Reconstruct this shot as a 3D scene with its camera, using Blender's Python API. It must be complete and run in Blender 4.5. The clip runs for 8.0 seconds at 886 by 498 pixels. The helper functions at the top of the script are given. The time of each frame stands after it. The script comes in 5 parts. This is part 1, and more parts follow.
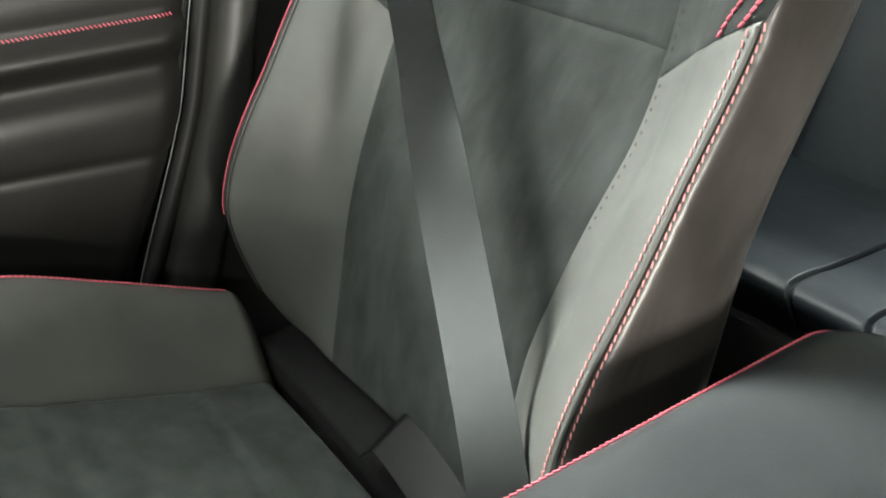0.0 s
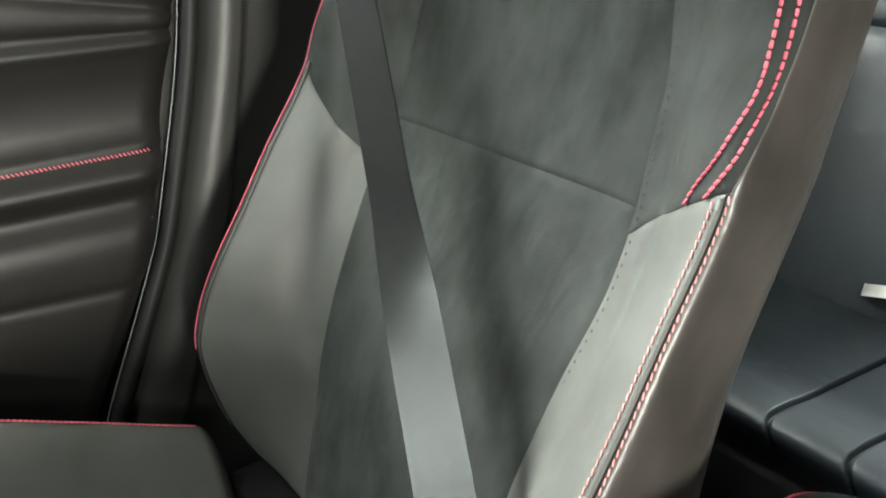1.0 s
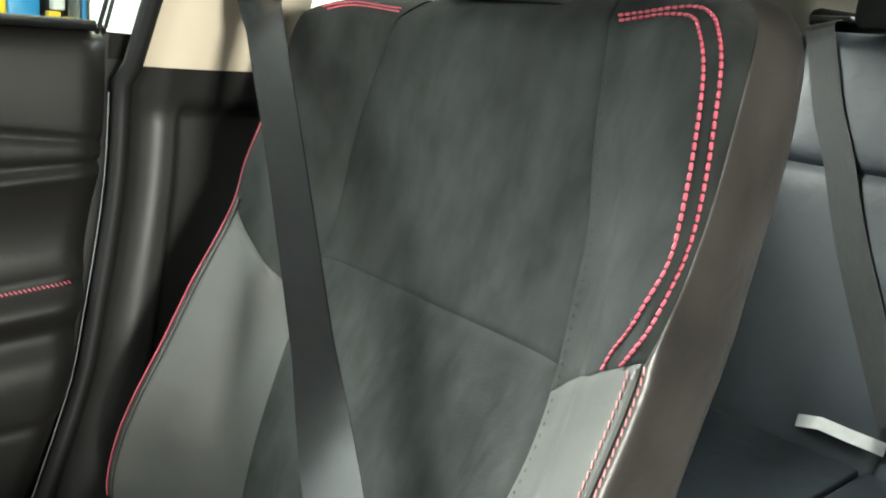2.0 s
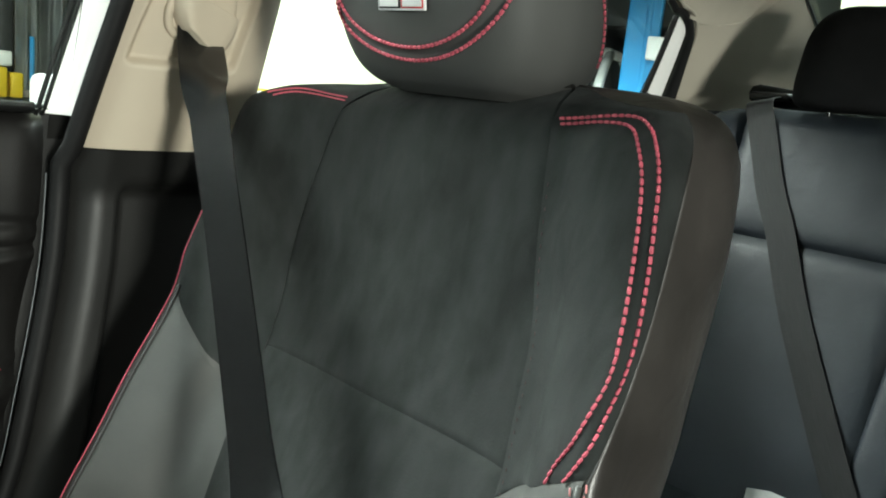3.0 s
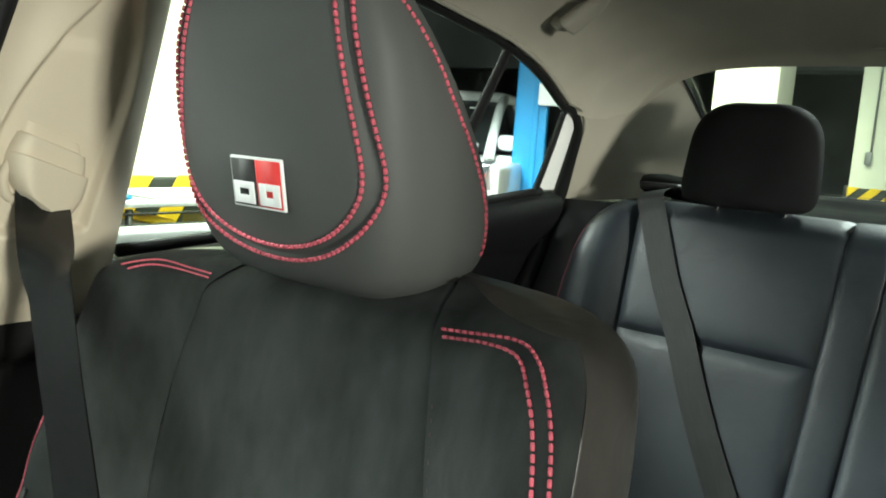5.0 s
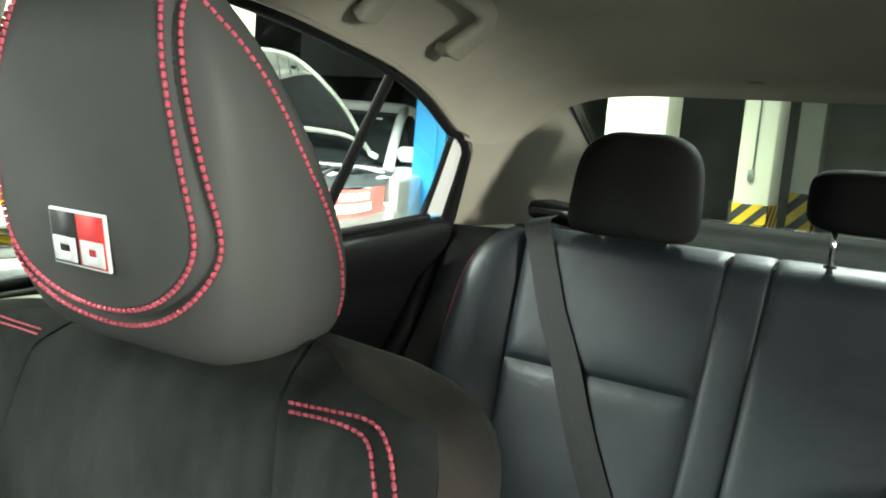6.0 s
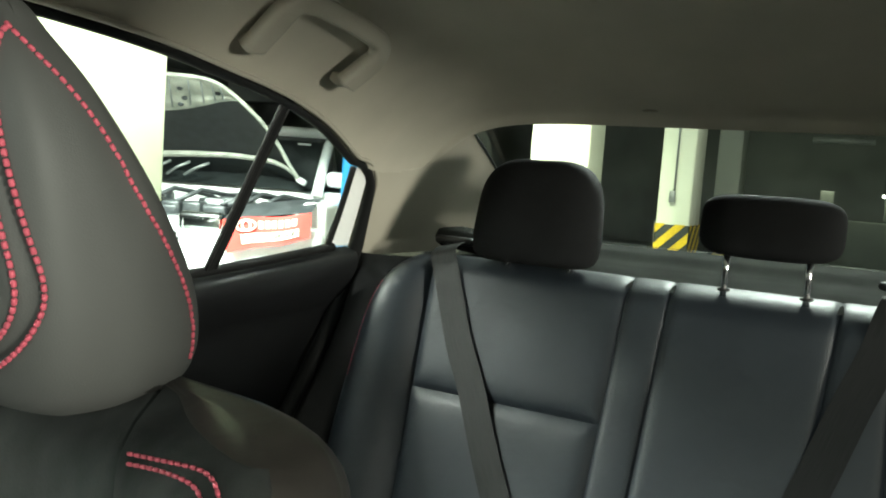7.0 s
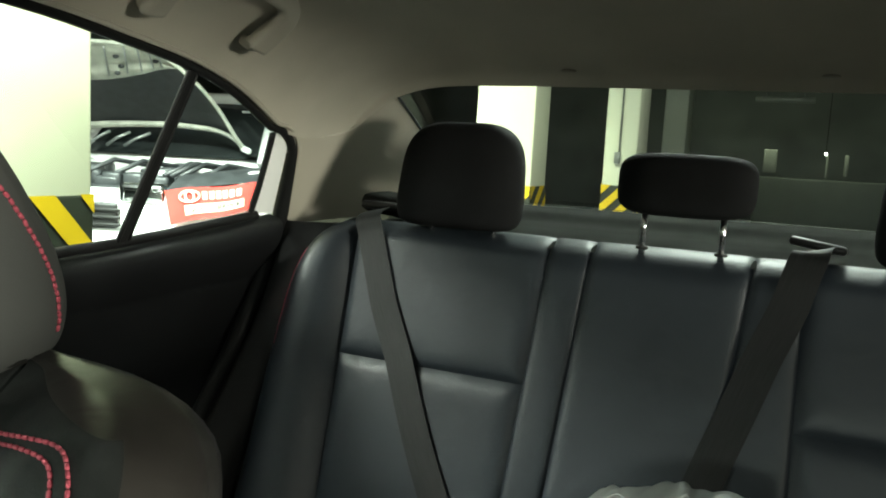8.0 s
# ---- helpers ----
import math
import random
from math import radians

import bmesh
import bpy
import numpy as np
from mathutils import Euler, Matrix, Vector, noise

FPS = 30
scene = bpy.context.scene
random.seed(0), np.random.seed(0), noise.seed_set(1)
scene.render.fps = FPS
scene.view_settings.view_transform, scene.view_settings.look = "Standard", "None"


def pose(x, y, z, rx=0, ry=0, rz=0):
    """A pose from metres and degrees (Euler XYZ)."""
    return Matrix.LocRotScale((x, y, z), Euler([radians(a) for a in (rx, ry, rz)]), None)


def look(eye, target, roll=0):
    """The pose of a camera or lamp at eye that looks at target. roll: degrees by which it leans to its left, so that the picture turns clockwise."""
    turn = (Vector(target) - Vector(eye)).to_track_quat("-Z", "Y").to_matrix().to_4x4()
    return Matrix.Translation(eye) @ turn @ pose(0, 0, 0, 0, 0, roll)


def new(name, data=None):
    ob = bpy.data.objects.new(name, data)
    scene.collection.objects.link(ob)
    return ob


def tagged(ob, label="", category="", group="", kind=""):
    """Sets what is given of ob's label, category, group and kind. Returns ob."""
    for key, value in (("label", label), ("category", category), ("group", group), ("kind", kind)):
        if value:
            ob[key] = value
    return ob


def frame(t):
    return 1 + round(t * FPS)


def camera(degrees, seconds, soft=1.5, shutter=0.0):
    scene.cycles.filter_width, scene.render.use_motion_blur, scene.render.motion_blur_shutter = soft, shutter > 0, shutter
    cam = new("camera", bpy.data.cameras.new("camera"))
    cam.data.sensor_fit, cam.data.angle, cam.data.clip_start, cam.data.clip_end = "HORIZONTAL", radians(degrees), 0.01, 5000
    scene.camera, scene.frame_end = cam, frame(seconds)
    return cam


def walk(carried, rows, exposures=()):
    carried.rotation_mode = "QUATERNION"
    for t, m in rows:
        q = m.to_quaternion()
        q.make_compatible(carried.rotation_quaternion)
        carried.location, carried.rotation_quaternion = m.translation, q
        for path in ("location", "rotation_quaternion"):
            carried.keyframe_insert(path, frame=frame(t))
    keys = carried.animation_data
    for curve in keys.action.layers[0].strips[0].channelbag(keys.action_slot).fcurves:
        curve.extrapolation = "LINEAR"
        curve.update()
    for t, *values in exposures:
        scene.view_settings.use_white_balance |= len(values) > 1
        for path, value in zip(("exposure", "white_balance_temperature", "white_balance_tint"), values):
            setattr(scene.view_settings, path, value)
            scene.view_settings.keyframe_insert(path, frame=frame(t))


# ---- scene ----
cam = camera(56.7, 8.0, soft=1.9)
PATH = [
    (0, (0.174, 0.120, 0.813), (-1.211, 1.206, -0.137), 3.3),
    (0.5, (0.164, 0.124, 0.839), (-1.261, 1.256, 0.011), 3.2),
    (1, (0.158, 0.136, 0.855), (-1.280, 1.309, 0.108), 3.6),
    (1.5, (0.156, 0.148, 0.871), (-1.288, 1.386, 0.254), 4.4),
    (1.7, (0.155, 0.155, 0.881), (-1.286, 1.422, 0.317), 4.7),
    (2.8, (0.147, 0.182, 0.914), (-1.252, 1.552, 0.504), 5.8),
    (3, (0.145, 0.181, 0.928), (-1.241, 1.571, 0.545), 5.8),
    (3.5, (0.136, 0.217, 0.973), (-1.221, 1.642, 0.615), 4.7),
    (4, (0.123, 0.222, 1.000), (-1.166, 1.719, 0.684), 3.5),
    (4.2, (0.119, 0.224, 1.011), (-1.166, 1.724, 0.695), 3.6),
    (5.3, (0.091, 0.264, 1.055), (-1.098, 1.850, 0.793), 4.3),
    (5.5, (0.090, 0.275, 1.062), (-1.060, 1.892, 0.812), 4.6),
    (6, (0.091, 0.306, 1.075), (-0.956, 1.992, 0.828), 4.9),
    (6.5, (0.108, 0.325, 1.085), (-0.869, 2.055, 0.859), 4.4),
    (7, (0.132, 0.341, 1.087), (-0.791, 2.107, 0.909), 4.2),
    (7.5, (0.155, 0.355, 1.085), (-0.725, 2.139, 0.880), 3.7),
    (8, (0.177, 0.370, 1.087), (-0.642, 2.177, 0.834), 3.1),
]
walk(cam, [(t, look(eye, target, roll)) for t, eye, target, roll in PATH], ((0.0, 0.76, 6450, 6), (1.5, 0.94, 6400, 4), (3.0, -0.04, 6150, 0), (4.0, -0.04, 6150, -1), (5.5, 0.28, 6300, -2), (6.5, 0.50, 6350, -2), (7.0, 0.30, 6450, -2), (8.0, -0.08, 6550, -3)))

# ---- light ----
GROUND = -0.12
world = bpy.data.worlds.new("world")
scene.world = world
world.use_nodes = True
world.node_tree.nodes["Background"].inputs[0].default_value = (0.9, 0.95, 1.0, 1)
world.node_tree.nodes["Background"].inputs[1].default_value = 0.02


# Added area lamps without fixtures, out of view; place and power tuned to brightness.
def area_light(place, target, size_x, size_y, power, colour=(1.0, 0.97, 0.9), spread=180):
    data = bpy.data.lights.new("unseen_area_light", "AREA")
    data.shape, data.size, data.size_y, data.energy, data.color = "RECTANGLE", size_x, size_y, power, colour
    data.spread = math.radians(spread)
    ob = new("unseen_area_light", data)
    ob.matrix_world = look(place, target)
    return ob


WARM, COOL, GREENISH = (1.0, 0.95, 0.86), (0.93, 1.0, 0.95), (0.96, 1.0, 0.74)
area_light((0.38, -2.1, 2.36), (-0.25, 0.6, 0.4), 0.8, 0.3, 24, COOL)
area_light((2.4, -1.5, 2.05), (-0.2, 0.6, 0.45), 0.9, 0.3, 26, WARM)
area_light((-2.2, 0.05, 2.6), (0.0, 0.35, 0.4), 0.9, 0.6, 36, (0.99, 1.0, 0.95), 62)
area_light((0.3, -6.5, 2.30), (-0.35, 0.6, 1.0), 2.6, 0.5, 124, COOL)
# unseen area lamp added for light from the right, in a made-up wall gap
WALL_GAP = (11.7, -3.0, -1.6, 2.5)
side_light = area_light((WALL_GAP[0], -2.3, 1.45), (0.0, 0.6, 1.2), 1.3, 2.0, 105, WARM, 48)
side_light.name = side_light.data.name = "added_side_light"
area_light((-0.5, 11.6, 2.85), (-0.5, 15.5, 0.0), 2.4, 0.4, 75, GREENISH)
area_light((-3.3, 2.9, 2.85), (-3.6, 4.4, 0.0), 1.6, 0.8, 250, COOL, 76)
area_light((-1.30, 1.70, 2.85), (-1.95, 1.75, 1.5), 1.2, 0.25, 44, GREENISH, 80)
area_light((-2.35, 4.4, 2.85), (-2.2, 5.9, 0.9), 1.2, 0.3, 34, GREENISH, 46)
area_light((0.0, 3.42, 2.85), (-0.1, 1.5, 0.9), 0.6, 0.2, 16, COOL, 90)
area_light((-0.4, 4.6, 2.85), (-1.2, 6.3, 0.6), 1.2, 0.3, 5, GREENISH, 90)

# ---- materials ----


def mat(name, base, rough=0.6, metal=0.0, grain=0.0, grain_scale=400.0, vary=0.15, vary_scale=6.0, sheen=0.0,
        cells=False, coat=0.0, spec=0.5, stretch=None, uneven=0.08, threads=False, wrinkle=0.0):
    m = bpy.data.materials.new(name)
    m.use_nodes = True
    nt = m.node_tree
    b = nt.nodes["Principled BSDF"]
    b.inputs["Roughness"].default_value, b.inputs["Metallic"].default_value = rough, metal
    b.inputs["Sheen Weight"].default_value = sheen
    b.inputs["Sheen Roughness"].default_value = 0.4
    b.inputs["Coat Weight"].default_value = coat
    b.inputs["Specular IOR Level"].default_value = spec
    co = nt.nodes.new("ShaderNodeTexCoord")
    source = co.outputs["Object"]
    if threads:
        source = co.outputs["UV"]
    if stretch:
        mp = nt.nodes.new("ShaderNodeMapping")
        mp.inputs["Scale"].default_value = stretch
        nt.links.new(source, mp.inputs["Vector"])
        source = mp.outputs[0]
    n1 = nt.nodes.new("ShaderNodeTexNoise")
    n1.inputs["Scale"].default_value, n1.inputs["Detail"].default_value = vary_scale, 5.0
    nt.links.new(source, n1.inputs["Vector"])
    ramp = nt.nodes.new("ShaderNodeValToRGB")
    lo, hi = 1 - vary, 1 + vary
    ramp.color_ramp.elements[0].position, ramp.color_ramp.elements[1].position = 0.3, 0.7
    ramp.color_ramp.elements[0].color = (*[min(1, c * lo) for c in base], 1)
    ramp.color_ramp.elements[1].color = (*[min(1, c * hi) for c in base], 1)
    nt.links.new(n1.outputs["Fac"], ramp.inputs["Fac"])
    nt.links.new(ramp.outputs["Color"], b.inputs["Base Color"])
    rr = nt.nodes.new("ShaderNodeMapRange")
    rr.inputs["To Min"].default_value, rr.inputs["To Max"].default_value = max(0.02, rough - uneven), min(1, rough + uneven)
    nt.links.new(n1.outputs["Fac"], rr.inputs["Value"])
    nt.links.new(rr.outputs[0], b.inputs["Roughness"])
    if grain:
        tex = nt.nodes.new("ShaderNodeTexVoronoi" if cells else "ShaderNodeTexNoise")
        tex.inputs["Scale"].default_value = grain_scale
        nt.links.new(source, tex.inputs["Vector"])
        bump = nt.nodes.new("ShaderNodeBump")
        bump.inputs["Strength"].default_value, bump.inputs["Distance"].default_value = grain, 0.002
        nt.links.new(tex.outputs["Distance" if cells else "Fac"], bump.inputs["Height"])
        nt.links.new(bump.outputs[0], b.inputs["Normal"])
        if wrinkle:
            fold = nt.nodes.new("ShaderNodeTexNoise")
            fold.inputs["Scale"].default_value, fold.inputs["Detail"].default_value, fold.inputs["Distortion"].default_value = 22.0, 2.0, 0.6
            nt.links.new(source, fold.inputs["Vector"])
            soft = nt.nodes.new("ShaderNodeBump")
            soft.inputs["Strength"].default_value, soft.inputs["Distance"].default_value = wrinkle, 0.01
            nt.links.new(fold.outputs["Fac"], soft.inputs["Height"])
            nt.links.new(soft.outputs[0], bump.inputs["Normal"])
    return m


def glass(name, tint=(0.9, 0.95, 0.92), rough=0.0):
    m = bpy.data.materials.new(name)
    m.use_nodes = True
    b = m.node_tree.nodes["Principled BSDF"]
    b.inputs["Base Color"].default_value = (*tint, 1)
    b.inputs["Transmission Weight"].default_value = 1.0
    b.inputs["Roughness"].default_value = rough
    b.inputs["IOR"].default_value = 1.45
    return m


def glow(name, colour, strength):
    m = bpy.data.materials.new(name)
    m.use_nodes = True
    b = m.node_tree.nodes["Principled BSDF"]
    b.inputs["Emission Color"].default_value = (*colour, 1)
    b.inputs["Emission Strength"].default_value = strength
    return m


SUEDE = mat("black_suede", (0.0225, 0.0245, 0.0236), 0.95, grain=0.16, grain_scale=900, vary=0.42, vary_scale=30, sheen=0.06, spec=0.15, stretch=(1, 1, 0.45), wrinkle=0.35)
LEATHER = mat("black_leather", (0.057, 0.058, 0.054), 0.52, grain=0.06, grain_scale=900, vary=0.14, vary_scale=11, cells=True, spec=0.42, wrinkle=0.08)
# The mottling puts soft reflections on the side into the colour.
SIDE_LEATHER = mat("black_leather_side", (0.038, 0.034, 0.031), 0.36, grain=0.04, grain_scale=800, vary=0.30, vary_scale=12, cells=True, wrinkle=0.16)
REAR_LEATHER = mat("dark_grey_leather", (0.0155, 0.0195, 0.025), 0.46, grain=0.06, grain_scale=800, vary=0.12, vary_scale=9, cells=True, spec=0.40, wrinkle=0.10)
CONSOLE_LEATHER = mat("console_leather", (0.022, 0.0245, 0.026), 0.34, grain=0.06, grain_scale=800, vary=0.1, vary_scale=9, cells=True)
PERFORATED = mat("headrest_leather", (0.070, 0.071, 0.068), 0.62, grain=0.07, grain_scale=900, vary=0.08, vary_scale=9, cells=True)
CLOTH_BLACK = mat("black_headrest_cloth", (0.012, 0.012, 0.0125), 0.85, grain=0.3, grain_scale=900, vary=0.15, vary_scale=20, spec=0.08)
PLASTIC = mat("black_moulded_plastic", (0.014, 0.0138, 0.013), 0.42, grain=0.10, grain_scale=900, vary=0.15, vary_scale=8, cells=True, spec=0.38)
DOOR_SKIN = mat("black_door_skin", (0.0105, 0.0100, 0.0095), 0.37, grain=0.06, grain_scale=700, vary=0.15, vary_scale=6, cells=True, spec=0.42)
# Copy of the door skin, tinted cooler to offset the warm side light.
REAR_DOOR_SKIN = mat("black_rear_door_skin", (0.011, 0.0112, 0.012), 0.36, grain=0.06, grain_scale=700, vary=0.15, vary_scale=6, cells=True, spec=0.42)
RUBBER = mat("black_rubber", (0.010, 0.010, 0.010), 0.55, grain=0.05, grain_scale=300, spec=0.18)
BEIGE = mat("beige_plastic_trim", (0.51, 0.44, 0.34), 0.55, grain=0.12, grain_scale=900, vary=0.05, vary_scale=5, cells=True)
TRIM_GREY = mat("greige_plastic_trim", (0.36, 0.33, 0.27), 0.55, grain=0.12, grain_scale=900, vary=0.05, vary_scale=5, cells=True)
HEADLINING = mat("greige_headlining", (0.45, 0.415, 0.343), 0.95, grain=0.4, grain_scale=1100, vary=0.06, vary_scale=9, spec=0.15)
WEBBING = mat("black_webbing", (0.0034, 0.0034, 0.0035), 0.25, grain=0.10, grain_scale=1.0, vary=0.5, vary_scale=1.0, stretch=(2200, 260, 1), spec=0.52, uneven=0.05, threads=True)
# Copy of the webbing with less sheen, so rear belts read as shaded.
DULLED_WEBBING = mat("dulled_black_webbing", (0.0115, 0.0115, 0.0115), 0.6, grain=0.05, grain_scale=1.0, vary=0.4, vary_scale=0.6, stretch=(1400, 40, 1), spec=0.25, uneven=0.04, threads=True)
THREAD = mat("red_thread", (0.54, 0.092, 0.135), 0.6, grain=0.3, grain_scale=2500, vary=0.15, vary_scale=60)
# Paler copy of the red thread; the highlight is put into its colour.
LIT_THREAD = mat("lit_red_thread", (0.70, 0.27, 0.27), 0.55, grain=0.3, grain_scale=2500, vary=0.15, vary_scale=60)
DARK_THREAD = mat("dark_thread", (0.05, 0.02, 0.02), 0.7)
SEAL_EDGE = mat("seal_edge_grey", (0.16, 0.17, 0.175), 0.4)
DRAPE = mat("clear_plastic_drape", (0.13, 0.135, 0.13), 0.3, vary=0.5, vary_scale=9, stretch=(1, 4, 0.6))
PIPING = mat("black_piping", (0.02, 0.02, 0.02), 0.5)
CHROME = mat("chrome", (0.75, 0.75, 0.75), 0.15, metal=1.0)
WHITE_PAINT = mat("white_car_paint", (0.82, 0.82, 0.80), 0.25, vary=0.03, coat=0.6)
BADGE_WHITE = mat("badge_white", (0.85, 0.85, 0.85), 0.62, vary=0.02)
BADGE_RED = mat("badge_red", (0.65, 0.03, 0.03), 0.62, vary=0.03)
BADGE_BLACK = mat("badge_black", (0.015, 0.015, 0.015), 0.62, vary=0.03)
SHELF_MAT = mat("grey_shelf_carpet", (0.028, 0.0285, 0.027), 0.95, grain=0.5, grain_scale=700, vary=0.12, vary_scale=12, spec=0.0)
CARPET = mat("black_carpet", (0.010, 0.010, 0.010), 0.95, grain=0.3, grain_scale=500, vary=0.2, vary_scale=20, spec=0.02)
WINDOW = glass("window_glass")
CLEAR_FILM = glass("clear_film", (0.38, 0.39, 0.38), 0.3)
# Pale film of the white wrap, also used for the bundle's glint tubes.
PALE_FILM = mat("pale_film_line", (0.62, 0.63, 0.62), 0.2, vary=0.1, vary_scale=40)
CLEAR_FILM.node_tree.nodes["Principled BSDF"].inputs["Transmission Weight"].default_value = 0.6
CONCRETE = mat("concrete_floor", (0.22, 0.23, 0.22), 0.5, grain=0.2, grain_scale=60, vary=0.25, vary_scale=1.5)
CEILING_DARK = mat("dark_concrete_ceiling", (0.25, 0.26, 0.25), 0.9, grain=0.3, grain_scale=30, vary=0.2, vary_scale=1.2)
WALL_CREAM = mat("cream_painted_wall", (0.80, 0.82, 0.70), 0.6, grain=0.1, grain_scale=80, vary=0.04, vary_scale=2)
WALL_DARK = mat("dim_garage_wall", (0.2, 0.215, 0.2), 0.8, grain=0.2, grain_scale=20, vary=0.3, vary_scale=0.8)
SAFETY_YELLOW = mat("safety_yellow", (0.80, 0.55, 0.02), 0.5, vary=0.1, vary_scale=8)
SAFETY_BLACK = mat("safety_black", (0.02, 0.025, 0.02), 0.5, vary=0.2, vary_scale=8)
BLUE_PAINT = mat("blue_enamel", (0.04, 0.27, 0.58), 0.35, vary=0.08, vary_scale=4)
BANNER_RED = mat("red_vinyl", (0.72, 0.05, 0.04), 0.45, vary=0.08, vary_scale=5)
BANNER_CREAM = mat("cream_print", (0.82, 0.72, 0.6), 0.5, vary=0.05)
ENGINE = mat("engine_black", (0.03, 0.032, 0.034), 0.45, grain=0.3, grain_scale=60, vary=0.4, vary_scale=14)
STEEL = mat("grey_steel", (0.35, 0.36, 0.36), 0.4, metal=0.7, vary=0.2, vary_scale=9)

# ---- mesh helpers ----


def finish(bm, name, material, smooth=True):
    me = bpy.data.meshes.new(name)
    bmesh.ops.recalc_face_normals(bm, faces=bm.faces)
    bm.to_mesh(me)
    bm.free()
    me.materials.append(material)
    if smooth:
        me.shade_smooth()
    return me


def part(name, bm, material, parent=None, label="", smooth=True):
    ob = new(name, finish(bm, name, material, smooth))
    ob.parent = parent
    if label:
        tagged(ob, label)
    return ob


def pane_part(name, bm, parent, label, thick=0.0035):
    """A solid sheet of glass that lets the light of the lamps in."""
    bmesh.ops.recalc_face_normals(bm, faces=bm.faces)
    bmesh.ops.solidify(bm, geom=bm.faces[:], thickness=thick)
    ob = part(name, bm, WINDOW, parent, label, smooth=False)
    ob.visible_shadow = False
    return ob


def thing(name, label, category, group="", kind="", at=(0, 0, 0)):
    ob = new(name)
    ob.empty_display_size = 0.05
    return tagged(ob, label, category, group, kind)


def grid(f, us, vs, bm=None, close_u=False):
    """A sheet through f(u, v)."""
    bm = bm or bmesh.new()
    rows = [[bm.verts.new(f(u, v)) for u in us] for v in vs]
    n = len(us)
    for a, b in zip(rows, rows[1:]):
        for i in range(n if close_u else n - 1):
            j = (i + 1) % n
            bm.faces.new((a[i], a[j], b[j], b[i]))
    return bm, rows


def steps(a, b, n):
    return [a + (b - a) * i / n for i in range(n + 1)]


def box(bm, x0, x1, y0, y1, z0, z1, bevel=0.0, m=None, seg=2):
    r = bmesh.ops.create_cube(bm, size=1, matrix=Matrix.LocRotScale(((x0 + x1) / 2, (y0 + y1) / 2, (z0 + z1) / 2), None, (abs(x1 - x0), abs(y1 - y0), abs(z1 - z0))))
    vs = r["verts"]
    if bevel:
        es = list({e for v in vs for e in v.link_edges})
        r = bmesh.ops.bevel(bm, geom=es, offset=bevel, segments=seg, affect="EDGES", profile=0.5)
        vs = [v for v in r["verts"]] + [v for v in vs if v.is_valid]
        vs = list({v for v in vs if v.is_valid})
    if m:
        bmesh.ops.transform(bm, matrix=m, verts=vs)
    return bm


def tube(bm, pts, radius, sides=8, caps=True):
    pts = [Vector(p) for p in pts]
    rings = []
    n = None
    for i, p in enumerate(pts):
        d = (pts[min(i + 1, len(pts) - 1)] - pts[max(i - 1, 0)]).normalized()
        if n is None:
            n = d.orthogonal().normalized()
        n = (n - d * n.dot(d)).normalized()
        b = d.cross(n)
        r = radius(i / max(1, len(pts) - 1)) if callable(radius) else radius
        rings.append([bm.verts.new(p + r * (math.cos(a) * n + math.sin(a) * b)) for a in (2 * math.pi * k / sides for k in range(sides))])
    for a, b in zip(rings, rings[1:]):
        for k in range(sides):
            bm.faces.new((a[k], a[(k + 1) % sides], b[(k + 1) % sides], b[k]))
    if caps:
        bm.faces.new(rings[0][::-1])
        bm.faces.new(rings[-1])
    return bm


def resample(pts, step):
    pts = [Vector(p) for p in pts]
    out, need = [pts[0]], step
    for a, b in zip(pts, pts[1:]):
        d = (b - a).length
        while d >= need:
            a = a + (b - a) * (need / d)
            d -= need
            out.append(a.copy())
            need = step
        need -= d
    return out


def stitches(bm, pts, pitch=0.0062, length=0.0050, radius=0.0013, slant=None):
    """Single raised thread stitches along a line on a surface."""
    line = resample(pts, pitch)
    for a, b in zip(line, line[1:]):
        d = (b - a).normalized()
        if slant:
            d = (d + Vector(slant)).normalized()
        mid, half = (a + b) / 2, d * (length / 2)
        tube(bm, [mid - half, mid - half * 0.6, mid + half * 0.6, mid + half], lambda s: radius * (0.72 if s in (0, 1) else 1), 6)
    return bm


def curve(table, x):
    """Smooth value at x of rows (x, value)."""
    if x <= table[0][0]:
        return table[0][1]
    if x >= table[-1][0]:
        return table[-1][1]
    for i in range(len(table) - 1):
        if x <= table[i + 1][0]:
            break
    x1, y1 = table[i]
    x2, y2 = table[i + 1]
    x0, y0 = table[max(i - 1, 0)]
    x3, y3 = table[min(i + 2, len(table) - 1)]
    h = x2 - x1
    m1 = (y2 - y0) / (x2 - x0)
    m2 = (y3 - y1) / (x3 - x1)
    s = (x - x1) / h
    return (2 * s**3 - 3 * s**2 + 1) * y1 + (s**3 - 2 * s**2 + s) * h * m1 + (3 * s**2 - 2 * s**3) * y2 + (s**3 - s**2) * h * m2


def catmull(ps, s):
    i = min(int(s), len(ps) - 2)
    f = s - i
    a, b, c, d = ps[max(i - 1, 0)], ps[i], ps[i + 1], ps[min(i + 2, len(ps) - 1)]
    return 0.5 * ((2 * b) + (c - a) * f + (2 * a - 5 * b + 4 * c - d) * f * f + (3 * b - a - 3 * c + d) * f**3)


# ---- the car's shell ----


def side_x(z):
    return -0.70 + 0.38 * (z - 0.95)


EDGE_Z = [(-0.6, 1.16), (-0.2, 1.215), (0.2, 1.228), (0.5, 1.228), (0.84, 1.221), (1.0, 1.212), (1.13, 1.196), (1.25, 1.178), (1.36, 1.149), (1.48, 1.10), (1.53, 1.085), (1.58, 1.086), (1.62, 1.088), (1.642, 1.093), (1.653, 1.118), (1.664, 1.160)]
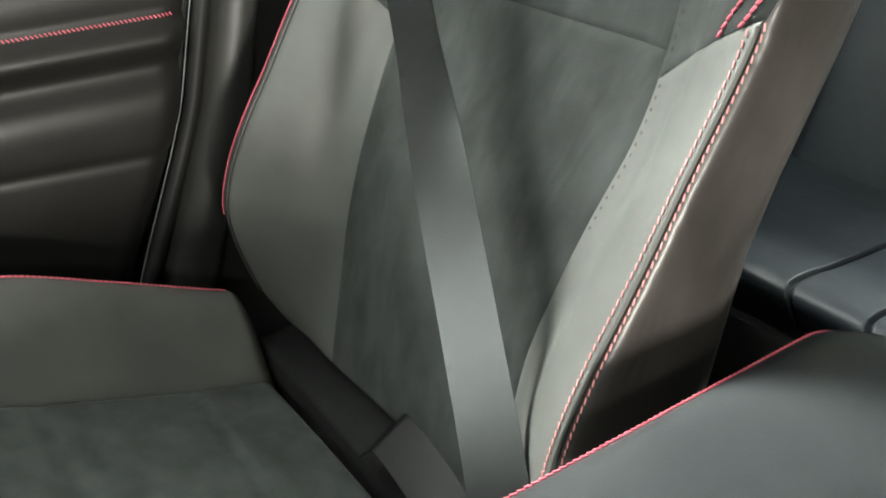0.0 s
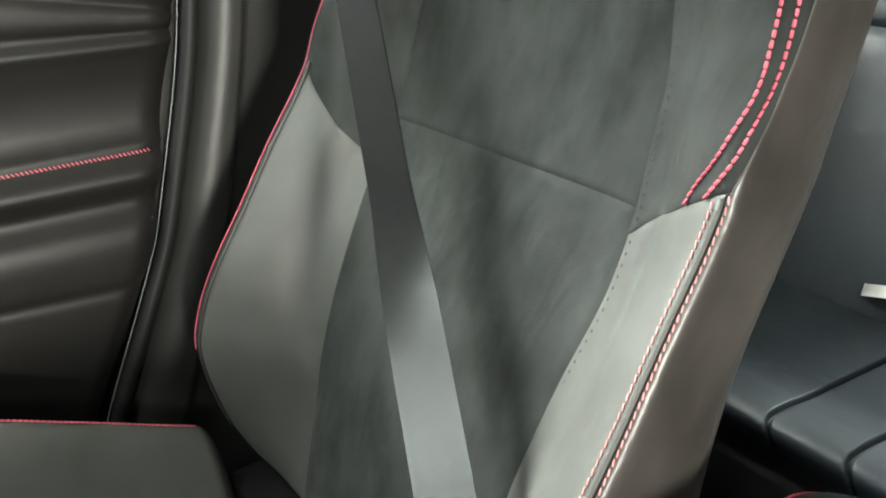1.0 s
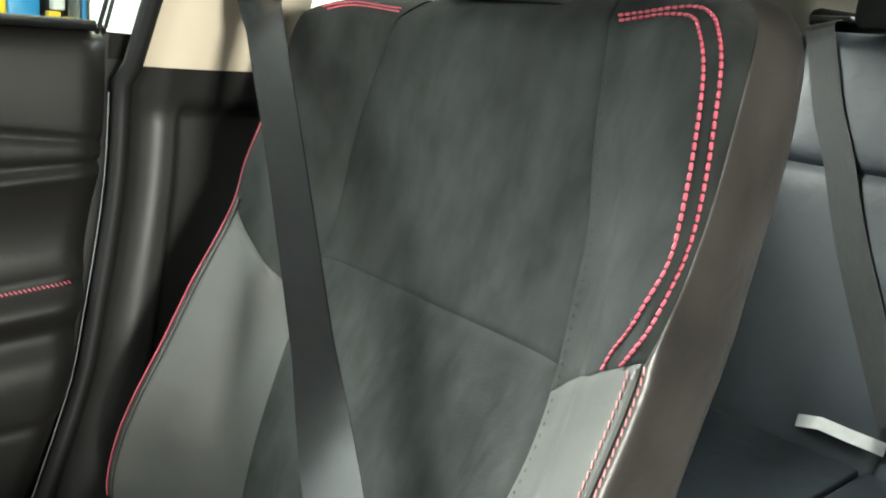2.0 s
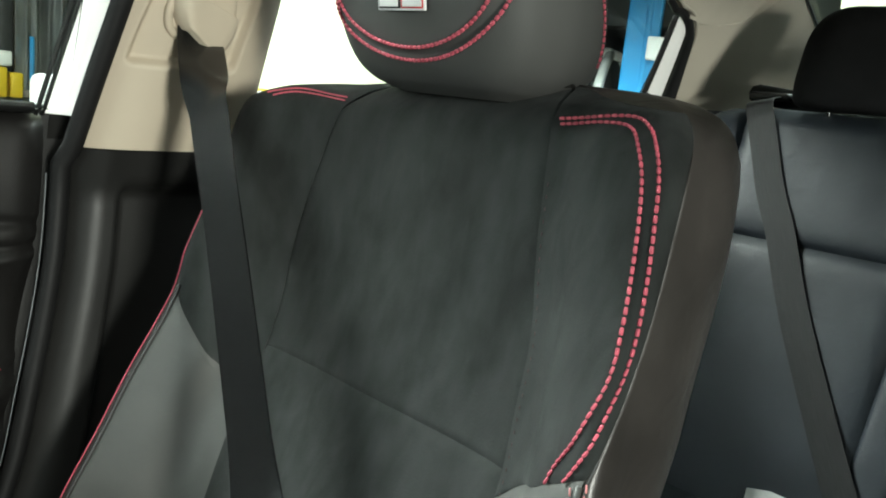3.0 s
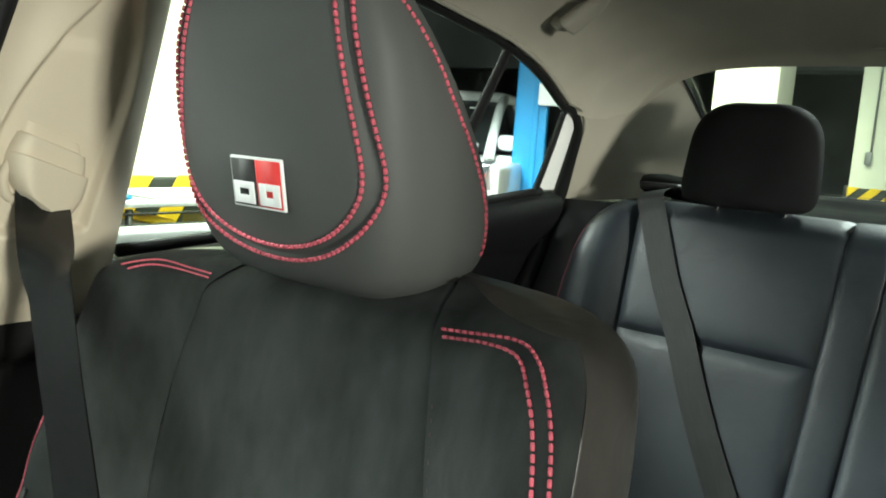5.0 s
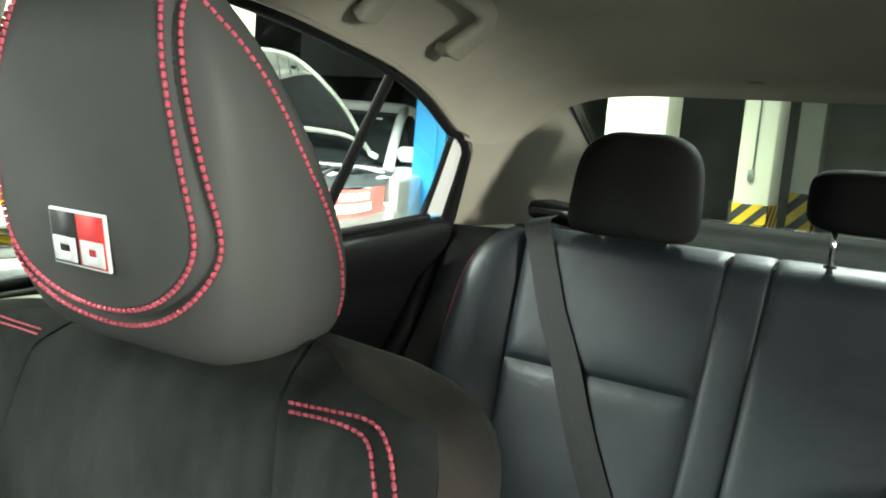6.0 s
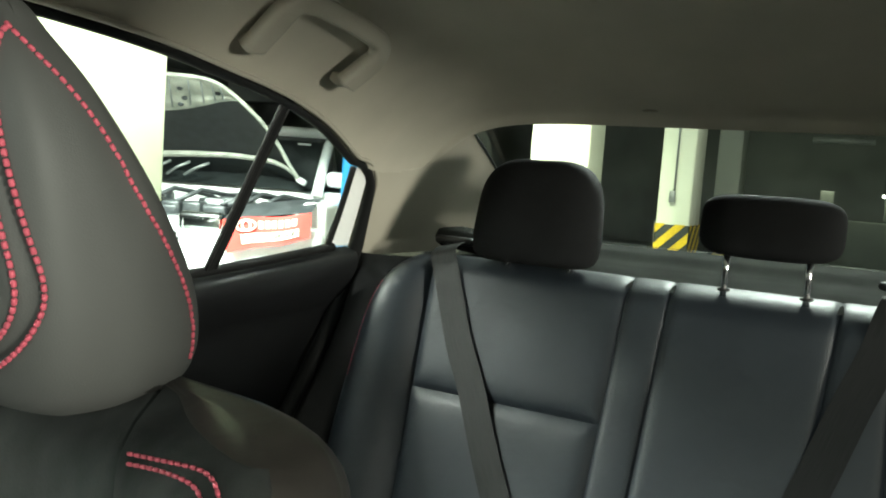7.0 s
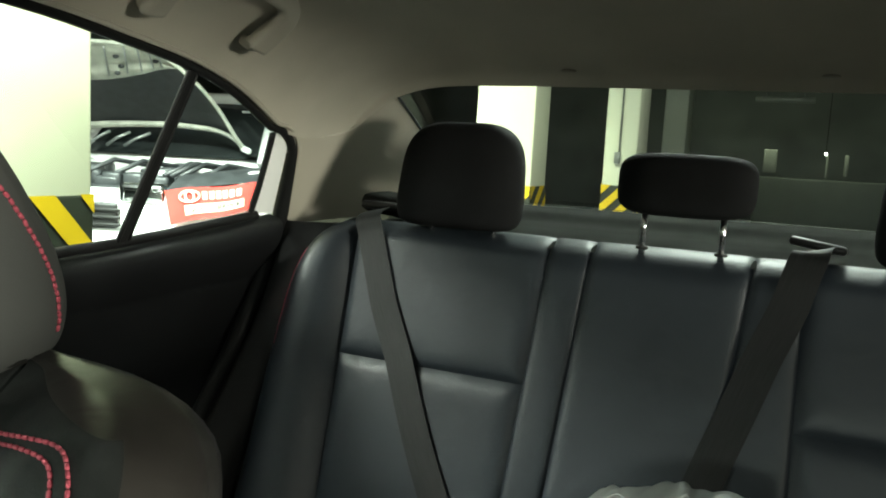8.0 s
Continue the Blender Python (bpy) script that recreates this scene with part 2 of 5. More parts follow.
ROOF_Z = [(-0.2, 1.26), (0.2, 1.32), (0.6, 1.345), (1.0, 1.345), (1.2, 1.335), (1.35, 1.31), (1.5, 1.265), (1.6, 1.222), (1.642, 1.206), (1.66, 1.188)]
ROOF_N = [(0.0, 5.0), (1.2, 5.0), (1.45, 6.0), (1.66, 9.0)]


ROOF_HALF = [(1.5, 0.683), (1.535, 0.650), (1.60, 0.622), (1.645, 0.600), (1.655, 0.566), (1.664, 0.527)]


def roof_point(s, y):
    ze = curve(EDGE_Z, y)
    wide = -side_x(ze) - (0.02 if y > 1.5 else 0.0)
    xe = min(wide, curve(ROOF_HALF, y)) if y > 1.5 else wide
    k = abs(s)
    zc = curve(ROOF_Z, y)
    return Vector((xe * s, y, zc - (zc - ze) * k ** curve(ROOF_N, y)))


def dense(a, b, n):
    """Values from -1 to 1 packed towards both ends."""
    return [math.copysign(1 - (1 - abs(t)) ** 1.8, t) for t in steps(a, b, n)]


def ceiling():
    bm, rows = grid(lambda s, y: roof_point(s, y), dense(-1, 1, 60), steps(-0.15, 1.60, 66) + steps(1.61, 1.664, 24))
    bm2, rows = grid(lambda s, y: roof_point(s, y) + Vector((0, 0, 0.045)), dense(-1, 1, 40), steps(-0.18, 1.72, 40))
    tagged(part("ceiling", bm, HEADLINING, label="greige cloth headlining of the car roof"), kind="structure", category="ceiling")
    tagged(part("roof_skin", bm2, WHITE_PAINT, label="white painted roof skin of the car"), kind="structure", category="roof")


ceiling()


def headlining_clip(x, y):
    p = roof_point(x / 0.55, y)
    bm = bmesh.new()
    bmesh.ops.create_uvsphere(bm, u_segments=16, v_segments=8, radius=0.009, matrix=Matrix.Translation((x, y, p.z - 0.001)) @ Matrix.Diagonal((1.4, 0.8, 0.3, 1)))
    tagged(part("headlining_clip", bm, TRIM_GREY, label="small greige clip in the headlining above the rear window"), category="clip", group="headlining clips")


headlining_clip(-0.197, 1.631)
headlining_clip(0.175, 1.636)


def on_side(y, z, off=0.0):
    return Vector((side_x(z) + off, y, z))


def ribbon(a, b, n, m, bulge=0.0, up=Vector((1, 0, 0)), bm=None):
    """A sheet between two lines a(t) and b(t), bulging by the given amount."""
    return grid(lambda u, v: a(v).lerp(b(v), u) + up * bulge * (1 - (2 * u - 1) ** 4), steps(0, 1, m), steps(0, 1, n), bm)[0]


def poly(pts):
    pts = [Vector(p) for p in pts]
    return lambda t: catmull(pts, t * (len(pts) - 1))


PILLAR_FRONT = [(0.83, 0.515), (0.90, 0.526), (1.04, 0.550), (1.15, 0.570), (1.235, 0.585)]


TROUGH_FRONT = [(0.83, 0.536), (0.92, 0.541), (1.04, 0.571), (1.10, 0.600), (1.14, 0.630)]
TROUGH_REAR = [(0.83, 0.664), (0.93, 0.664), (1.055, 0.682), (1.108, 0.679), (1.14, 0.672)]


def b_pillar():
    trim = tagged(new("trim_b_pillar"), "beige plastic centre pillar trim with a belt slide recess", "trim", kind="structure")

    def f(u, z):
        y0, y1 = curve(PILLAR_FRONT, z) + 0.004, 0.708
        y = y0 + (y1 - y0) * u
        off = 0.022 * (1 - abs(2 * u - 1) ** 3.2) + 0.004
        a = min(1, max(0, (y - curve(TROUGH_FRONT, z)) / 0.009)) * min(1, max(0, (curve(TROUGH_REAR, z) - y) / 0.009))
        b = min(1, max(0, (z - 0.920) / 0.009))
        off -= 0.013 * (a * a * (3 - 2 * a)) * b
        step = min(1, max(0, (1.105 - z) / 0.012))
        off -= 0.004 * a * b * (1 - step)
        return on_side(y, z, off)
    bm, _ = grid(f, steps(0, 1, 90), steps(0.829, 1.235, 150))
    part("upper_trim", bm, BEIGE, trim)
    # black lower trim with its pocket
    front = [(0.05, 0.33), (0.25, 0.385), (0.47, 0.46), (0.54, 0.475), (0.70, 0.502), (0.83, 0.511)]

    def g(u, z):
        y0 = curve(front, z)
        y = y0 + (0.72 - y0) * u
        off = 0.004 + 0.024 * (1 - (1 - min(1, u / 0.16)) ** 2)
        p = min(1, max(0, (u - 0.22) / 0.05)) * min(1, max(0, (0.79 - z) / 0.015))
        off -= 0.022 * p * p * (3 - 2 * p)
        x = max(side_x(z), -0.765)
        return Vector((x + off, y, z))
    bm, _ = grid(g, steps(0, 1, 50), steps(0.05, 0.8285, 90))
    part("lower_trim", bm, PLASTIC, trim, "black grained lower trim")
    # rubber seal and the white painted door frame in front of it
    bm = bmesh.new()
    pts = [on_side(curve(PILLAR_FRONT, z) - 0.008, z, 0.006) for z in steps(0.83, 1.23, 20)]
    low = [Vector((-0.752, curve(front, z) - 0.010, z)) for z in steps(0.05, 0.81, 24)]
    tube(bm, low + pts, 0.0105, 10)
    part("door_seal", bm, RUBBER, trim, "black rubber door seal")
    bm = ribbon(lambda t: on_side(curve(PILLAR_FRONT, 0.862 + 0.37 * t) - 0.036, 0.862 + 0.37 * t, -0.022),
                lambda t: on_side(curve(PILLAR_FRONT, 0.862 + 0.37 * t) - 0.017, 0.862 + 0.37 * t, 0.0), 20, 4)
    part("painted_frame", bm, WHITE_PAINT, trim, "white painted door frame")
    bm = bmesh.new()
    tube(bm, [on_side(curve(PILLAR_FRONT, z) - 0.038, z, -0.021) for z in steps(0.86, 1.23, 16)], 0.0022, 8)
    tube(bm, [on_side(curve(PILLAR_FRONT, z) - 0.044, z, -0.022) for z in steps(0.86, 1.23, 16)], 0.0026, 8)
    part("glass_run", bm, RUBBER, trim, "black rubber glass run")
    bm = bmesh.new()
    tube(bm, [(-0.752, curve(front, z) - 0.024, z) for z in steps(0.05, 0.80, 30)], 0.0007, 5)
    part("seal_edge", bm, SEAL_EDGE, trim, "pale edge of the door seal")
    bm = box(bmesh.new(), -0.815, -0.795, 0.25, 0.76, 0.0, 0.868, 0.003)
    part("pillar_base", bm, PLASTIC, trim, "black inner pillar base")
    # outer half of the pillar
    bm = ribbon(lambda t: on_side(0.50, 0.83 + 0.40 * t, -0.05), lambda t: on_side(0.72, 0.83 + 0.40 * t, -0.05), 4, 2)
    part("pillar_skin", bm, PLASTIC, trim)
    return trim


b_pillar()


def door_front():
    door = tagged(new("door_1"), "black front car door with a red-stitched armrest ledge", "car door", kind="structure")
    prof = [(0.0, 0.0), (0.10, 0.02), (0.30, 0.030), (0.424, 0.037), (0.432, 0.0355), (0.436, 0.0355), (0.443, 0.039), (0.465, 0.0425), (0.49, 0.0435), (0.508, 0.040), (0.520, 0.034), (0.532, 0.0285), (0.541, 0.0285), (0.552, 0.035),
            (0.564, 0.0405), (0.577, 0.036), (0.586, 0.0285), (0.592, 0.0255), (0.595, 0.0275), (0.599, 0.0265), (0.604, 0.0215), (0.625, 0.0150), (0.66, 0.0165), (0.695, 0.0260), (0.706, 0.0310), (0.712, 0.0305), (0.717, 0.0235), (0.721, 0.0225), (0.727, 0.0275),
            (0.738, 0.0290), (0.748, 0.0280), (0.7515, 0.0240), (0.754, 0.0240), (0.758, 0.0285), (0.775, 0.0305), (0.80, 0.0315), (0.83, 0.0300), (0.848, 0.026), (0.859, 0.016), (0.866, -0.008), (0.867, -0.02)]
    edge = [(0.0, 0.30), (0.25, 0.352), (0.47, 0.432), (0.54, 0.447), (0.70, 0.474), (0.867, 0.486)]

    def f(u, z):
        y1 = curve(edge, z)
        y = -0.45 + (y1 + 0.45) * u
        lean = curve([(0.40, -0.5), (0.47, 0.3), (0.58, 1.0), (0.712, 1.0), (0.755, -1.3), (0.80, -0.8), (0.867, 0.0)], z)
        zz = z + 0.012 * (y - 0.40) / 0.17 * lean
        return Vector((-0.775 + curve(prof, z) - 0.012 * max(0, (u - 0.97) / 0.03) ** 2, y, zz))
    bm, rows = grid(f, steps(0, 0.9, 14) + steps(0.91, 1, 12), steps(0.0, 0.867, 170))
    part("door_panel", bm, DOOR_SKIN, door)
    bm = bmesh.new()
    stitches(bm, [f(u, 0.5895) + Vector((0.0012, 0, 0.001)) for u in steps(0.3, 0.985, 40)], 0.0046, 0.0044, 0.0008, (0.15, 0.0, -1.2))
    part("stitching", bm, THREAD, door, "red stitching on the armrest ledge")
    bm = ribbon(lambda t: Vector((-0.80, -0.45 + 0.93 * t, 0.867)), lambda t: Vector((-0.748, -0.45 + 0.93 * t, 0.867)), 6, 2)
    tube(bm, [(-0.752, -0.45, 0.868), (-0.745, 0.47, 0.868)], 0.006, 8)
    part("waist_strip", bm, RUBBER, door)
    bm = bmesh.new()
    box(bm, -0.86, -0.80, -0.45, 0.48, 0.0, 0.865, 0.01)
    part("outer_skin", bm, WHITE_PAINT, door)
    bm = ribbon(lambda t: on_side(-0.45 + 0.95 * t, 0.868, -0.012), lambda t: on_side(-0.45 + 0.95 * t, curve(EDGE_Z, -0.45 + 0.95 * t), -0.012), 8, 4)
    pane_part("pane", bm, door, "clear side glass")


door_front()

SILL_Z = [(0.6, 0.892), (1.118, 0.927), (1.215, 0.931), (1.35, 0.941), (1.52, 0.956), (1.60, 0.96)]


def door_rear():
    door = tagged(new("door_2"), "black rear car door with a fixed quarter glass", "car door", kind="structure")
    drop = [(0.0, 0.0), (0.003, 0.016), (0.010, 0.030), (0.022, 0.039), (0.045, 0.042), (0.075, 0.036), (0.12, 0.022), (0.2, 0.010), (0.3, 0.014), (0.36, 0.04), (0.42, 0.045), (0.5, 0.02), (0.95, 0.01)]

    def f(y, d):
        z = curve(SILL_Z, y) - 0.012 - d
        return Vector((max(side_x(z), -0.745) + curve(drop, d) - 0.012, y, z))
    bm, _ = grid(f, steps(0.712, 1.50, 24) + steps(1.51, 1.575, 8), steps(0, 0.9, 110))
    part("door_panel", bm, REAR_DOOR_SKIN, door)
    bm = bmesh.new()
    tube(bm, [on_side(y, curve(SILL_Z, y) - 0.006, 0.002) for y in steps(0.712, 1.515, 30)], 0.0075, 8)
    part("waist_strip", bm, RUBBER, door, "black rubber waist strip")
    # divider bar between the two panes
    bm = ribbon(lambda t: on_side(1.212 + 0.040 * t, 0.925 + 0.257 * t, 0.004), lambda t: on_side(1.234 + 0.036 * t, 0.927 + 0.250 * t, 0.004), 12, 6, 0.004)
    tube(bm, [on_side(1.214 + 0.040 * t, 0.925 + 0.257 * t, 0.005) for t in steps(0, 1, 10)], 0.0035, 6)
    tube(bm, [on_side(1.233 + 0.036 * t, 0.927 + 0.250 * t, 0.005) for t in steps(0, 1, 10)], 0.0030, 6)
    part("divider_bar", bm, RUBBER, door, "black divider bar between the panes")
    # frame at the rear of the quarter glass
    rear = poly([on_side(1.502, 0.952), on_side(1.497, 1.02), on_side(1.488, 1.09)])
    bm = bmesh.new()
    tube(bm, [rear(t) for t in steps(0, 1, 12)], 0.0055, 8)
    part("glass_run", bm, RUBBER, door)
    bm = ribbon(lambda t: rear(t) + Vector((-0.004, 0.005, 0)), lambda t: rear(t) + Vector((0.006, 0.052 - 0.012 * t, 0.004 * t)), 12, 4, 0.003)
    part("painted_frame", bm, WHITE_PAINT, door, "white painted door frame")
    bm = bmesh.new()
    box(bm, -0.86, -0.80, 0.5, 1.6, 0.0, 0.90, 0.01)
    part("outer_skin", bm, WHITE_PAINT, door)
    for name, y0, y1, y2, y3 in (("pane", 0.70, 1.224, 0.70, 1.264), ("quarter_pane", 1.226, 1.497, 1.266, 1.497)):
        bm = ribbon(lambda t: on_side(y0 + (y1 - y0) * t, curve(SILL_Z, y0 + (y1 - y0) * t) - 0.005, -0.008),
                    lambda t: on_side(y2 + (y3 - y2) * t, curve(EDGE_Z, y2 + (y3 - y2) * t) + 0.002, -0.008), 14, 4)
        pane_part(name, bm, door, "clear side glass")


door_rear()


def roof_seal():
    bm = bmesh.new()
    pts = [on_side(y, curve(EDGE_Z, y) - 0.004, 0.004) for y in steps(-0.5, 1.47, 60)]
    tail = [(side_x(1.092) + 0.006, 1.510, 1.092), (-0.650, 1.545, 1.066), (-0.668, 1.566, 1.03), (-0.695, 1.587, 0.965), (-0.712, 1.594, 0.915), (-0.72, 1.58, 0.86), (-0.725, 1.54, 0.78), (-0.73, 1.42, 0.62), (-0.73, 1.32, 0.5)]
    line = pts + [catmull([Vector(pts[-1])] + [Vector(p) for p in tail], s) for s in steps(0.1, len(tail), 70)]
    tube(bm, line, lambda s: 0.0065 + 0.0075 * min(1, max(0, (s - 0.5) / 0.2)), 10)
    tagged(part("trim_door_seal", bm, RUBBER, label="black rubber seal round the rear door opening"), category="trim", kind="structure")
    bm = bmesh.new()
    tube(bm, [p + Vector((0.012, 0.004, 0.006)) for p in line[:95]], 0.004, 6)
    tagged(part("trim_seal_edge", bm, TRIM_GREY, label="greige edge of the door opening trim"), category="trim", kind="structure")


roof_seal()

GLASS_TOP, GLASS_FOOT = (1.663, 1.19), (2.085, 0.963)


def rear_end():
    # quarter trim between door opening and rear window
    a = poly([(-0.648, 1.535, 1.088), (-0.664, 1.575, 1.03), (-0.70, 1.602, 0.945), (-0.705, 1.607, 0.93)])
    b = poly([(-0.527, 1.664, 1.178), (-0.535, 1.80, 1.113), (-0.552, 1.95, 1.035), (-0.57, 2.09, 0.955)])
    mid = poly([(-0.600, 1.650, 1.090), (-0.604, 1.69, 1.05), (-0.612, 1.76, 1.0), (-0.62, 1.80, 0.935)])

    def f(u, t):
        if t < 0:
            return f(u, 0) + Vector((-0.012, 0.014, 0.035)) * (-t / 0.08)
        A, B, M = a(t), b(t), mid(t)
        w = 1 + 2.5 * (1 - t) ** 5
        a0, a1, a2 = (1 - u) ** 2, 2 * w * u * (1 - u), u * u
        return (A * a0 + M * a1 + B * a2) / (a0 + a1 + a2)
    bm, _ = grid(f, steps(0, 1, 40), steps(-0.08, 0, 3)[:-1] + steps(0, 1, 50))
    tagged(part("trim_rear_quarter", bm, TRIM_GREY, label="greige plastic trim beside the rear window"), category="trim", kind="structure")
    bm = bmesh.new()
    tube(bm, [b(t) + Vector((0.004, -0.004, 0.002)) for t in steps(0, 1, 20)], 0.0022, 8)
    tagged(part("trim_window_edge", bm, RUBBER, label="black edge of the rear window"), category="trim", kind="structure")
    # the same on the far side, plain
    bm, _ = grid(lambda u, t: Vector((-f(u, t).x, f(u, t).y, f(u, t).z)), steps(0, 1, 16), steps(0, 1, 16))
    tagged(part("trim_rear_quarter", bm, TRIM_GREY, label="greige plastic trim beside the rear window"), category="trim", kind="structure")
    # rear window
    win = tagged(new("window_1"), "wide sloping rear window of the car", "window", kind="structure")
    bm, _ = grid(lambda u, t: Vector((u * (0.58 + 0.04 * t), GLASS_TOP[0] + (GLASS_FOOT[0] - GLASS_TOP[0]) * t + 0.012, GLASS_TOP[1] + (GLASS_FOOT[1] - GLASS_TOP[1]) * t + 0.008)), steps(-1, 1, 12), steps(0, 1, 6))
    pane_part("pane", bm, win, "clear rear glass", 0.004)
    # parcel shelf
    prof = [(1.60, 0.935), (1.625, 0.945), (1.70, 0.952), (1.86, 0.952), (1.885, 0.957), (1.91, 0.967), (2.10, 0.966)]
    bm, _ = grid(lambda x, y: Vector((x, y, curve(prof, y) - 0.02 * (abs(x) / 0.6) ** 6)), steps(-0.64, 0.64, 40), steps(1.60, 2.10, 50))
    tagged(part("shelf", bm, SHELF_MAT, label="dark grey carpeted parcel shelf under the rear window"), category="shelf", kind="structure")
    # plain closing walls
    bm = bmesh.new()
    box(bm, -0.80, 0.80, 2.10, 2.16, 0.0, 0.955)
    box(bm, -0.80, 0.80, 1.78, 1.80, 0.0, 0.93)
    tagged(part("wall_rear", bm, PLASTIC, label="plain rear bulkhead of the car"), category="wall", kind="structure")
    bm = bmesh.new()
    box(bm, -0.80, 0.80, -0.72, 1.80, -0.02, 0.03)
    tagged(part("floor", bm, CARPET, label="black carpet floor of the car"), category="floor", kind="structure")
    bm = bmesh.new()
    box(bm, -0.80, 0.80, -0.72, -0.46, 0.03, 0.80, 0.05)
    tagged(part("wall_front", bm, PLASTIC, label="plain black dashboard bulkhead"), category="wall", kind="structure")
    bm = bmesh.new()
    box(bm, 0.75, 0.86, 0.54, 1.78, 0.0, 0.90, 0.02)
    box(bm, 0.75, 0.86, -0.72, 0.54, -0.02, 0.10, 0.02)
    tagged(part("wall_side", bm, DOOR_SKIN, label="plain far side rear door and sill of the car"), category="wall", kind="structure")
    bm = bmesh.new()
    for y0, y1 in ((0.50, 0.70), (1.50, 1.66)):
        ribbon(lambda t: Vector((-side_x(0.9 + 0.32 * t), y0, 0.9 + 0.32 * t)), lambda t: Vector((-side_x(0.9 + 0.32 * t), y1, 0.9 + 0.32 * t)), 4, 4, 0.01, bm=bm)
    tagged(part("trim_far_pillars", bm, BEIGE, label="plain beige far side pillar trim"), category="trim", kind="structure")


rear_end()


def grab_handle():
    h = thing("grab_handle", "greige folding grab handle above the rear door", "grab handle")
    pts = [(-0.566, 1.108, 1.206), (-0.535, 1.106, 1.232), (-0.515, 1.108, 1.250), (-0.500, 1.126, 1.262), (-0.497, 1.19, 1.258), (-0.495, 1.255, 1.248), (-0.499, 1.285, 1.239), (-0.514, 1.297, 1.221), (-0.554, 1.289, 1.187)]
    line = [catmull([Vector(p) for p in pts], s) + Vector((0.010, 0.014, 0.018)) for s in steps(0, len(pts) - 1, 64)]
    bm = bmesh.new()
    rings = []
    for i, p in enumerate(line):
        d = (line[min(i + 1, 64)] - line[max(i - 1, 0)]).normalized()
        side = Vector((0.95, 0, -0.3))
        side = (side - d * side.dot(d)).normalized()
        n = d.cross(side)
        s = i / 64
        end = min(1, max(0, (0.34 - min(s, 1 - s)) / 0.2))
        w = 0.0135 + 0.0065 * end * end * (3 - 2 * end)
        t = 0.0105
        rings.append([bm.verts.new(p + side * t * math.copysign(abs(math.cos(a)) ** 0.6, math.cos(a)) + n * w * math.copysign(abs(math.sin(a)) ** 0.6, math.sin(a))) for a in (2 * math.pi * k / 16 for k in range(16))])
    for a, b in zip(rings, rings[1:]):
        for k in range(16):
            bm.faces.new((a[k], a[(k + 1) % 16], b[(k + 1) % 16], b[k]))
    bm.faces.new(rings[0])
    bm.faces.new(rings[-1])
    part("grip", bm, TRIM_GREY, h)
    bm = bmesh.new()
    box(bm, -0.014, 0.010, -0.010, 0.010, -0.008, 0.008, 0.005, pose(-0.560, 1.122, 1.232, 0, 30, 0))
    part("bracket", bm, TRIM_GREY, h)
    bm = bmesh.new()
    box(bm, -0.014, 0.010, -0.010, 0.010, -0.008, 0.008, 0.005, pose(-0.555, 1.306, 1.210, 0, 30, 0))
    part("bracket", bm, TRIM_GREY, h)


grab_handle()

# ---- front seat ----
SEAT_X = -0.357
RIDGE_W = [(0.24, 0.245), (0.30, 0.262), (0.40, 0.266), (0.50, 0.265), (0.60, 0.263), (0.70, 0.259), (0.745, 0.255), (0.80, 0.253), (0.86, 0.250), (0.895, 0.246), (0.92, 0.234), (0.936, 0.212), (0.946, 0.17), (0.950, 0.11), (0.952, 0.05)]
RIDGE_Y = [(0.24, 0.50), (0.27, 0.48), (0.32, 0.455), (0.40, 0.431), (0.45, 0.437), (0.50, 0.456), (0.56, 0.488), (0.62, 0.518), (0.70, 0.561), (0.745, 0.572), (0.80, 0.594), (0.86, 0.612), (0.90, 0.628), (0.93, 0.66), (0.94, 0.685), (0.946, 0.705), (0.950, 0.722), (0.952, 0.735)]
INSERT_W = [(0.24, 0.145), (0.36, 0.148), (0.42, 0.150), (0.48, 0.156), (0.54, 0.161), (0.60, 0.165), (0.66, 0.160), (0.70, 0.158), (0.77, 0.160), (0.865, 0.140), (0.91, 0.125), (0.946, 0.10), (0.950, 0.07), (0.952, 0.03)]
INSERT_SKEW = [(0.24, 0.010), (0.5, 0.012), (0.66, 0.006), (0.80, 0.018), (0.87, 0.012), (0.952, 0.0)]
INSERT_Y = [(0.24, 0.495), (0.36, 0.512), (0.42, 0.521), (0.48, 0.538), (0.54, 0.560), (0.60, 0.585), (0.665, 0.612), (0.75, 0.634), (0.85, 0.650), (0.905, 0.662), (0.93, 0.682), (0.94, 0.70), (0.946, 0.715), (0.950, 0.728), (0.952, 0.738)]
BACK_Y = [(0.24, 0.560), (0.45, 0.580), (0.55, 0.594), (0.61, 0.616), (0.71, 0.664), (0.826, 0.703), (0.90, 0.714), (0.93, 0.722), (0.946, 0.732), (0.950, 0.735), (0.952, 0.742)]


